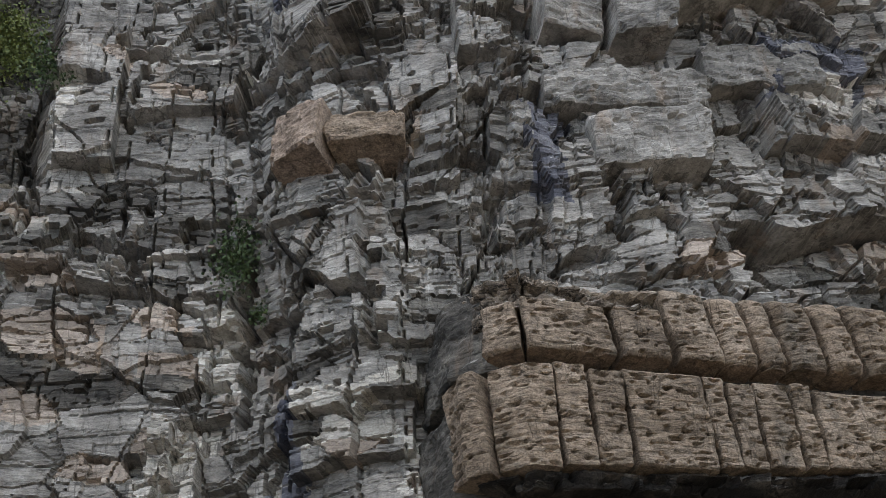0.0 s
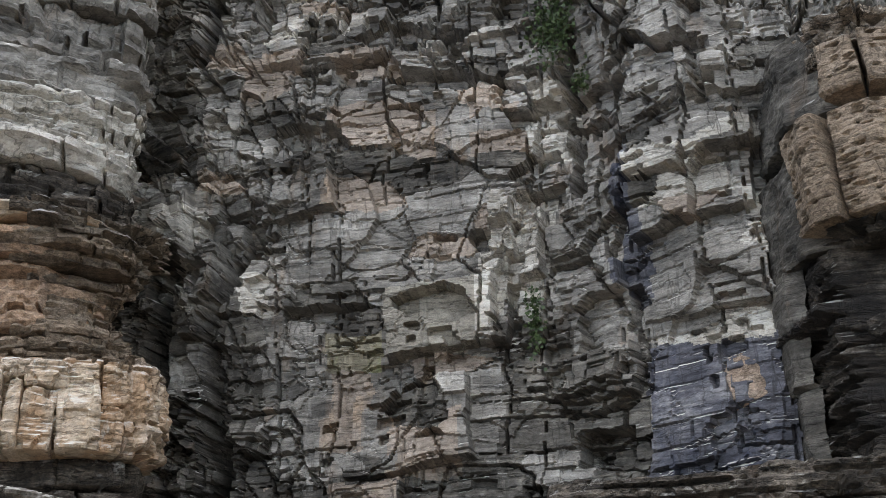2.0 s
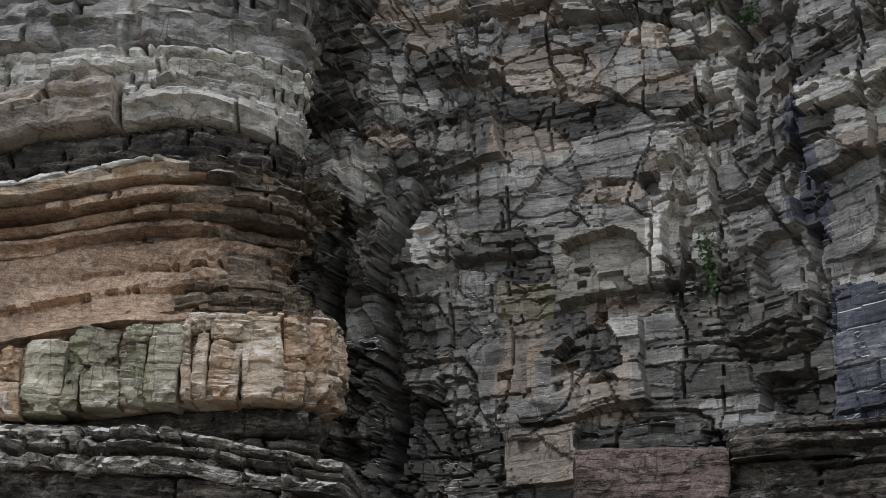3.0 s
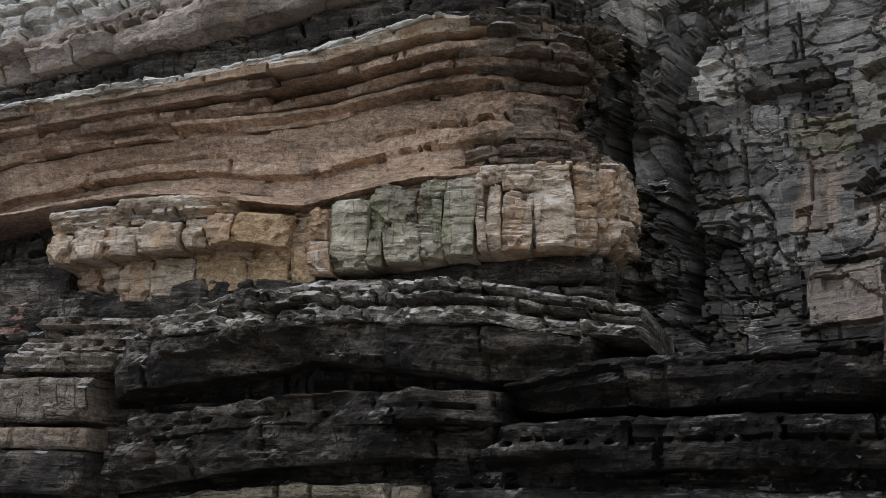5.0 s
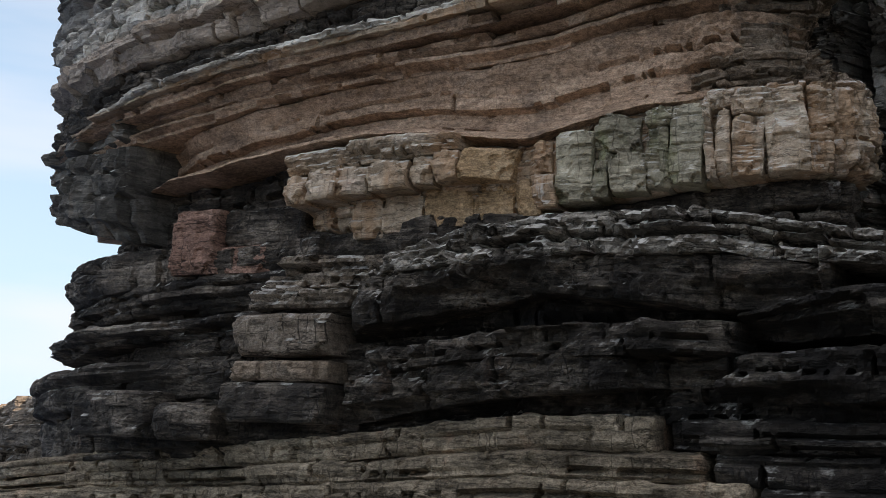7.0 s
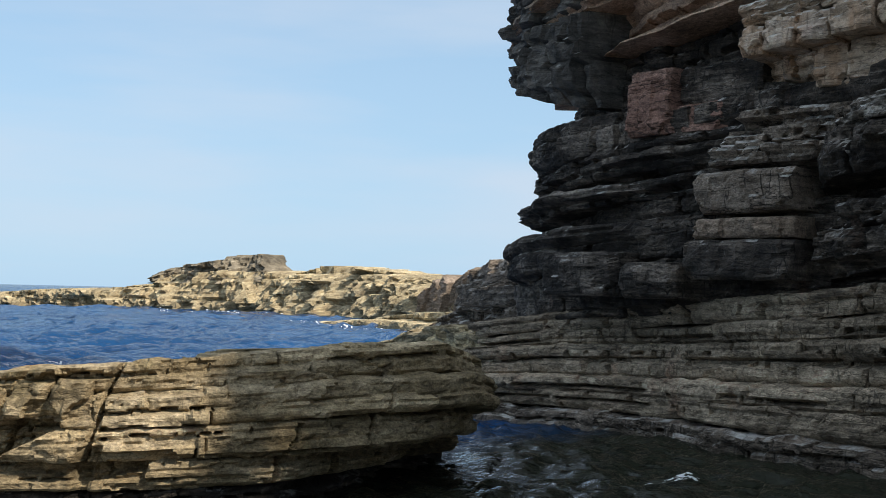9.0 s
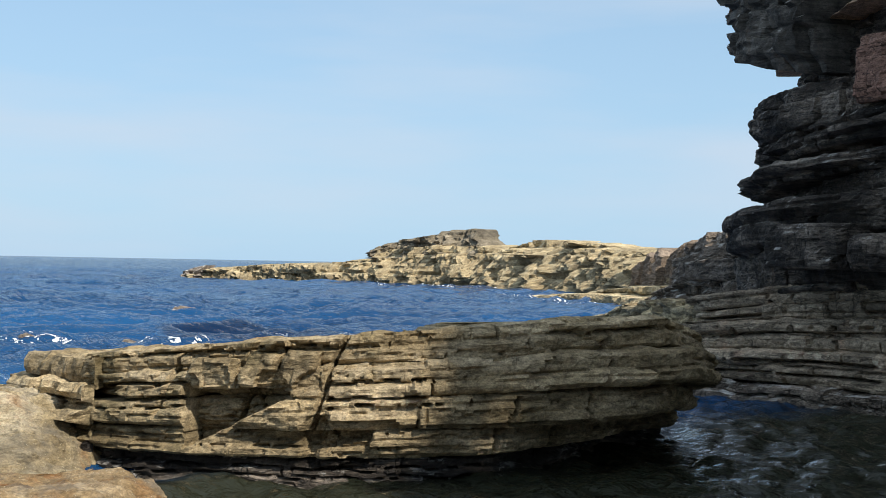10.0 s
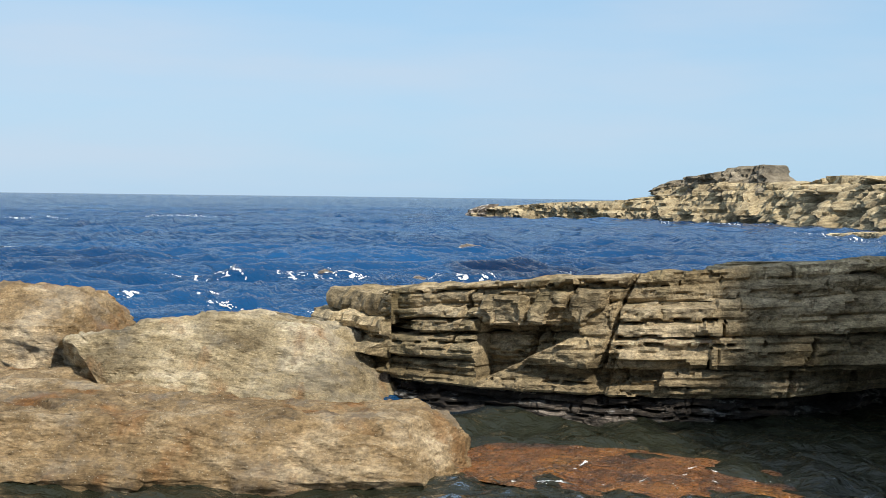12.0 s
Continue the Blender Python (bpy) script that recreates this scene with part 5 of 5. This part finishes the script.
# ---- boulders ----
def boulder(place, half, turn, mat, seed, cuts, label, fine=105):
    """A worn block: a rounded box trimmed by a few planes, then roughened along its bedding."""
    U, V = (g.ravel() for g in np.meshgrid(np.linspace(-1, 1, fine), np.linspace(-1, 1, fine)))
    sheets, quads = [], []
    for axis in range(3):
        for side in (-1, 1):
            p = np.zeros((fine * fine, 3))
            p[:, axis], p[:, (axis + 1) % 3], p[:, (axis + 2) % 3] = side, U, V
            f = grid_faces(fine, fine) + len(sheets) * fine * fine
            sheets.append(p), quads.append(f if side > 0 else f[:, ::-1])
    p = np.concatenate(sheets)
    q = p / (np.abs(p) ** 7).sum(1, keepdims=True) ** (1 / 7)
    out = np.sign(q) * np.abs(q) ** 6 / np.array(half)
    out /= np.linalg.norm(out, axis=1, keepdims=True)
    q = q * np.array(half)
    for nx, ny, nz, d in cuts:
        n = np.array([nx, ny, nz]) / math.sqrt(nx * nx + ny * ny + nz * nz)
        over = q @ n - d
        q = q - np.clip(over, 0, None)[:, None] * n * 0.96
        out = out + (n - out) * np.clip(over / 0.12, 0, 1)[:, None]
    out /= np.linalg.norm(out, axis=1, keepdims=True)
    lay = q[:, 2] + 0.22 * q[:, 0] + 0.35 * q[:, 1]
    rise = sum(1.6 * amp * fbm(q[:, 0] * fr + seed, q[:, 1] * fr + q[:, 2] * fr * 1.7, seed + 5 * j, 4) for j, amp, fr in ((0, 0.10, 0.8), (1, 0.045, 2.4), (2, 0.028, 8.0)))
    rise = rise + 0.022 * value_noise(q[:, 0] * 0.7 + q[:, 1] * 0.5, lay * 11, seed + 33) * (0.5 + 0.5 * value_noise(q[:, 0] * 1.1, q[:, 1] * 1.1, seed + 34))
    rise = rise + shards(q[:, 0] + 0.3 * q[:, 1], lay, 0.9, 0.3, 0.02, 0.09, seed + 70)[0] + shards(q[:, 0] + q[:, 1], lay, 0.25, 0.10, 0.010, 0.12, seed + 80, 0.02, 0.08, 0.6)[0]
    rise = rise - 0.035 * np.clip(1 - 9 * np.abs(value_noise(q[:, 0] * 0.5 + 0.3 * q[:, 1], lay * 2.2, seed + 3)), 0, 1) * (value_noise(q[:, 0] * 0.7, q[:, 1] * 0.7, seed + 9) > 0.1)
    q = q + out * rise[:, None]
    bm = bmesh.new()
    points = [bm.verts.new(v) for v in q]
    for f in np.concatenate(quads):
        bm.faces.new([points[k] for k in f])
    bmesh.ops.remove_doubles(bm, verts=bm.verts, dist=0.0005)
    me = bpy.data.meshes.new("boulder")
    bm.to_mesh(me), bm.free()
    me.materials.append(mat)
    me.polygons.foreach_set("use_smooth", np.ones(len(me.polygons), bool))
    me.attributes.new("tone", "FLOAT", "FACE").data.foreach_set("value", np.full(len(me.polygons), 0.58, np.float32))
    ob = new("boulder", me)
    ob.matrix_basis = pose(*place, 0, 0, turn)
    return tagged(ob, label, "boulder", "boulders by the pool")


boulder((-16.2, 9.65, 0.22), (3.1, 1.3, 1.15), 38, PALE_BOULDER, 1, ((0, -0.62, -0.78, 0.98), (-0.737, -0.617, -0.28, 1.72), (0.05, -0.72, 0.70, 0.72), (0.72, -0.15, 0.68, 1.72), (-0.26, 0.1, 1, 0.98), (0.12, 0, 1, 0.96)), "large slanting yellow sandstone boulder in the sun")
boulder((-11.9, 7.1, -0.05), (3.0, 1.3, 0.85), 50, BOULDER, 2, ((0.03, 0.05, 1, 0.62), (0.75, -0.3, 0.6, 2.15), (0.8, 0.5, 0.2, 2.5), (0, -0.75, 0.65, 0.98), (0, -0.8, -0.5, 0.95)), "long flat-topped orange-brown boulder at the pool")
boulder((-21.0, 8.1, 0.3), (2.2, 1.2, 1.05), 40, BOULDER, 3, ((0, -0.4, 0.9, 0.95), (0.8, 0, 0.6, 1.9)), "broad yellow boulder behind the others", 70)

boulder((-17.4, 7.6, -0.1), (2.2, 0.9, 0.4), 45, BOULDER, 4, ((0, 0, 1, 0.33),), "low flat yellow rock between the boulders", 40)


# ---- weedy shelf in the pool ----
def shelf(place, rx, ry, turn, seed, mat, label, high=0.05):
    n = 70
    U, V = np.meshgrid(np.linspace(-1.3, 1.3, n), np.linspace(-1.3, 1.3, n))
    c, q = math.cos(radians(turn)), math.sin(radians(turn))
    X, Y = place[0] + U * rx * c - V * ry * q, place[1] + U * rx * q + V * ry * c
    r = np.hypot(U, V) + 0.35 * fbm(U * 1.5, V * 1.5, seed)
    Z = high * np.clip(1.4 - r * 1.4, -2, 1) + 0.05 * fbm(X * 1.8, Y * 1.8, seed + 2, 5)
    tagged(mesh_object("rock_shelf", np.stack([X, Y, Z], -1).reshape(-1, 3), grid_faces(n, n), mat, tone=np.full((n - 1) ** 2, 0.5)), label, "rock shelf", kind="structure")


shelf((-8.25, 10.45), 1.9, 1.1, 6, 640, SHELF, "wet orange-brown weedy rock shelf awash in the pool", 0.09)


# ---- greenery on the wall ----
leafy = Nodes("ledge_leaves")
leafy.link(leafy.ramp(leafy.noise(leafy.stretch(1, 1, 1), 9.0, 3), (0.35, (0.015, 0.032, 0.008)), (0.65, (0.06, 0.10, 0.03))), leafy.bsdf.inputs["Base Color"])
leafy.bsdf.inputs["Roughness"].default_value = 0.6


# lighter copy of the leaves: sunlight on the high clump put into colour
sunny = Nodes("sunlit_ledge_leaves")
sunny.link(sunny.ramp(sunny.noise(sunny.stretch(1, 1, 1), 7.0, 3), (0.35, (0.04, 0.06, 0.014)), (0.65, (0.17, 0.20, 0.05))), sunny.bsdf.inputs["Base Color"])
sunny.bsdf.inputs["Roughness"].default_value = 0.6


def clump(s, z, wide, tall, count, seed, label, mat=leafy.mat):
    """A hanging clump of small leaves rooted in a crack of the wall."""
    rng = np.random.default_rng(seed)
    o = float(cliff(np.array([[s]]), np.array([[z]]))[0, 0]) + 0.35
    x, y, nx, ny = BACK.at(np.array([s]))
    u, v, w = rng.normal(0, 0.33, (3, count))
    u, v = u * wide, v * tall
    root = np.stack([x - ny * u + nx * (o + 0.12 * w), y + nx * u + ny * (o + 0.12 * w), z + v - 0.25 * np.abs(u)], -1)
    a, b2 = rng.normal(0, 1, (2, count, 3))
    size = rng.uniform(0.05, 0.13, (count, 1))
    a = a / np.linalg.norm(a, axis=1, keepdims=True) * size
    b2 = np.cross(a, b2)
    b2 = b2 / np.linalg.norm(b2, axis=1, keepdims=True) * size * 0.4
    quad = np.stack([root, root + 0.5 * a + b2, root + a, root + 0.5 * a - b2], 1)
    tagged(mesh_object("ledge_plant", quad.reshape(-1, 3), np.arange(4 * count).reshape(-1, 4), mat), label, "plant", "plants on the cliff", "stuff")


clump(13.8, 18.3, 0.8, 1.5, 900, 1001, "dark green clump of leaves hanging in a cliff crack")
clump(14.4, 16.7, 0.3, 0.4, 160, 1002, "small green tuft of leaves in a cliff crack")
clump(13.1, 11.3, 0.25, 1.2, 260, 1003, "thin green growth in a dark cleft of the cliff")
clump(7.0, 26.0, 1.4, 2.0, 4200, 1004, "bright green leafy growth high on the cliff", sunny.mat)
clump(8.6, 24.2, 0.9, 1.2, 700, 1005, "green leafy growth trailing down the cliff")

# ---- rocks in the sea ----
for k, (x, y, w, h) in enumerate(((-48.1, 22.2, 0.8, 0.35), (-33.6, 24.3, 0.75, 0.55), (-32.6, 24.9, 1.1, 0.3), (-34.6, 23.0, 0.9, 0.22), (-31.0, 26.0, 1.0, 0.25), (-47.0, 23.4, 1.0, 0.2), (-30.2, 27.0, 1.2, 0.2), (-52.0, 48.0, 1.2, 0.3))):
    boulder((x, y, -0.05), (w, 0.5 * w, h), 35 + 40 * k, DARK_BLOCK, 30 + k, ((0.4, 0.2, 1, 0.7 * h), (-0.7, 0.3, 1, 0.85 * h)), "small dark jagged rock awash in the sea", 22)


# ---- far rocks ----
island = empty("island", (-95, 128, 0), "low sunlit yellow rock island out in the sea", "island", kind="structure")


def rugged(S, Z):
    return facets(S + 0.8 * Z, Z, 6.0, 4.0, 0.6, 0.25, 511) + facets(S, Z, 2.2, 1.5, 0.25, 0.25, 517) - 0.35 * Z


far = dict(parent=island, form=rugged, joint=2.0, cell=0.45, tilt=0.3, rough=0.25, crack=0.08, soft=0.2, ledge=0.06, broad=1.0, res=0.22, warp=0.3)
slab("bed", ISLE, 0.5, 100, -0.6, [(0, -0.5), (2.5, 0.1), (5, 0.8), (8, 1.3), (101, 1.4)], [(0, 1.2), (40, 1.0), (101, 1.5)], OCHRE_FAR, 500, layer=0.7, depth=4, **far)
slab("bed", ISLE, 4.5, 100, [(0, 0.4), (6, 1.1), (101, 1.3)], [(4, 0.9), (8, 1.7), (16, 2.3), (28.6, 2.9), (60, 2.8), (101, 2.6)], [(0, 1.1), (101, 1.0)], OCHRE_FAR, 501, layer=0.5, depth=9, **far)
slab("bed", ISLE, 27, 100, 2.5, [(27, 2.8), (35.6, 3.8), (50, 4.3), (79, 4.0), (100, 3.6)], [(27, 0.2), (50, 0.6), (75, 0.2), (100, 0.6)], OCHRE_FAR, 502, layer=0.4, depth=7, cap=0.12, **far)
slab("bed", ISLE, 31, 92, 3.6, [(29, 3.3), (33, 4.6), (43, 5.3), (52, 5.2), (56, 4.8), (79, 4.8), (92, 4.4)], [(31, -0.6), (50, -0.2), (75, -0.8), (92, -0.2)], OCHRE_FAR, 503, layer=0.35, depth=6, cap=0.1, **far)
slab("cap_bed", ISLE, 30, 52.5, 3.6, [(30, 3.9), (34, 5.7), (40.5, 6.4), (45, 7.5), (49.5, 7.6), (50.8, 6.2), (52.5, 4.9)], [(33, -0.6), (44, -0.4), (48, -0.8), (54, -1.0)], ISLE_CAP, 504, layer=0.3, depth=4, **far)
slab("cap_bed", ISLE, 54, 86, 4.0, [(54, 4.9), (61, 6.0), (68, 5.9), (78, 5.3), (86, 4.7)], [(58, -2.4), (84, -2.4)], OCHRE_FAR, 505, layer=0.3, depth=4, **far)
block("tip_rock", ISLE, 2.6, 6.0, -0.5, 1.5, 1.9, DARK_BLOCK, 506, island, res=0.15, rough=0.4, round_by=0.9, depth=4, peak=0.3)

SHORE = Line([(-60, 97), (-52, 92), (-43, 86), (-36, 76), (-30, 64), (-25, 54)])
far_shore = empty("far_shore", (-42, 86, 0), "sunlit stepped rocks at the foot of the far shore", "rock ledge", kind="structure")
far["parent"], far["res"], far["cell"], far["broad"], far["rough"], far["form"] = far_shore, 0.14, 0.35, 0.5, 0.1, None
slab("bed", SHORE, 4, 52, -0.6, [(4, 0.1), (14, 0.6), (52, 0.9)], [(4, 0.5), (52, 0.8)], OCHRE_FAR, 520, layer=0.3, depth=5, cap=0.04, **far)
slab("bed", SHORE, 9, 52, 0.4, [(9, 0.5), (20, 1.4), (52, 1.9)], [(9, -1.5), (52, -1.2)], OCHRE_FAR, 521, layer=0.3, depth=6, cap=0.05, **far)
slab("bed", SHORE, 15, 52, 1.2, [(15, 1.3), (26, 2.3), (52, 2.8)], [(15, -3.5), (52, -3)], OCHRE_FAR, 522, layer=0.3, depth=8, **far)
for k, (a, w, top) in enumerate(((17.0, 1.3, 3.2), (18.2, 1.1, 3.9), (19.6, 1.4, 3.6), (21.3, 1.3, 4.2), (23.0, 1.4, 4.0), (24.6, 1.6, 4.5), (26.6, 1.5, 4.2), (28.4, 2.0, 4.5), (30.8, 1.8, 4.0), (33.0, 2.4, 4.3))):
    block("stack", SHORE, a, a + w, 1.2, top, -2.6 - 0.5 * (k % 3), BROWN, 525 + k, far_shore, res=0.1, rough=0.12, round_by=0.12, peak=0.5 * (1 - 2 * (k % 2)), skew=0.2, depth=2.5, lean=-0.12)
NEAR = Line([(-30, 55), (-24, 50), (-19, 44), (-14.5, 38.5), (-9, 36)])
near_rocks = empty("near_rocks", (-20, 45, 0), "dark stepped rocks beside the headland's foot", "rock ledge", kind="structure")
far["parent"], far["res"], far["broad"], far["rough"], far["warp"], far["soft"] = near_rocks, 0.09, 0.25, 0.07, 0.1, 0.08
slab("bed", NEAR, 2, 27, -0.6, [(2, 0.3), (8, 1.4), (27, 2.2)], 0.3, OCHRE_FAR, 540, layer=0.3, depth=4, **far)
slab("bed", NEAR, 6, 27, 1.1, [(6, 1.2), (12, 2.6), (27, 3.2)], -0.6, DARK_BLOCK, 541, layer=0.35, depth=4, **far)
slab("bed", NEAR, 10.6, 27, 2.3, [(10.6, 3.7), (14, 4.2), (20, 4.7), (27, 5.0)], -0.6, DARK_BLOCK, 542, layer=0.5, depth=4, **far)
slab("bed", NEAR, 14, 27, 3.4, [(14, 3.8), (18, 4.6), (27, 5.2)], -1.9, DARK, 543, layer=0.5, depth=4, **far)

# ---- broken water ----
for k, (p, long, wide, turn) in enumerate((((-30, 16), 8, 2.0, 25), ((-34.5, 22.2), 7, 1.6, 40), ((-31.5, 25.2), 8, 1.0, 35), ((-28.5, 26.5), 9, 1.2, 35), ((-25, 28), 10, 1.2, 30), ((-33.9, 27.9), 9, 1.0, 50), ((-32, 36), 8, 1.4, 40), ((-50, 87), 24, 2.5, -38), ((-85, 120), 30, 2.0, -10), ((-128, 51), 18, 5, 20), ((-135, 75), 16, 5, 20),
                                           ((-5.5, 19.5), 3.0, 0.8, 10), ((-8.2, 10.2), 3.0, 0.8, 20), ((-11.3, 9.2), 2.0, 0.6, 40), ((-9.0, 9.0), 2.2, 0.7, 30), ((-62, 26), 16, 1.4, 30), ((-21, 18), 6, 1.6, 40))):
    froth(p, long, wide, turn, 660 + 3 * k, 0.6 if long < 4 else 0.7)
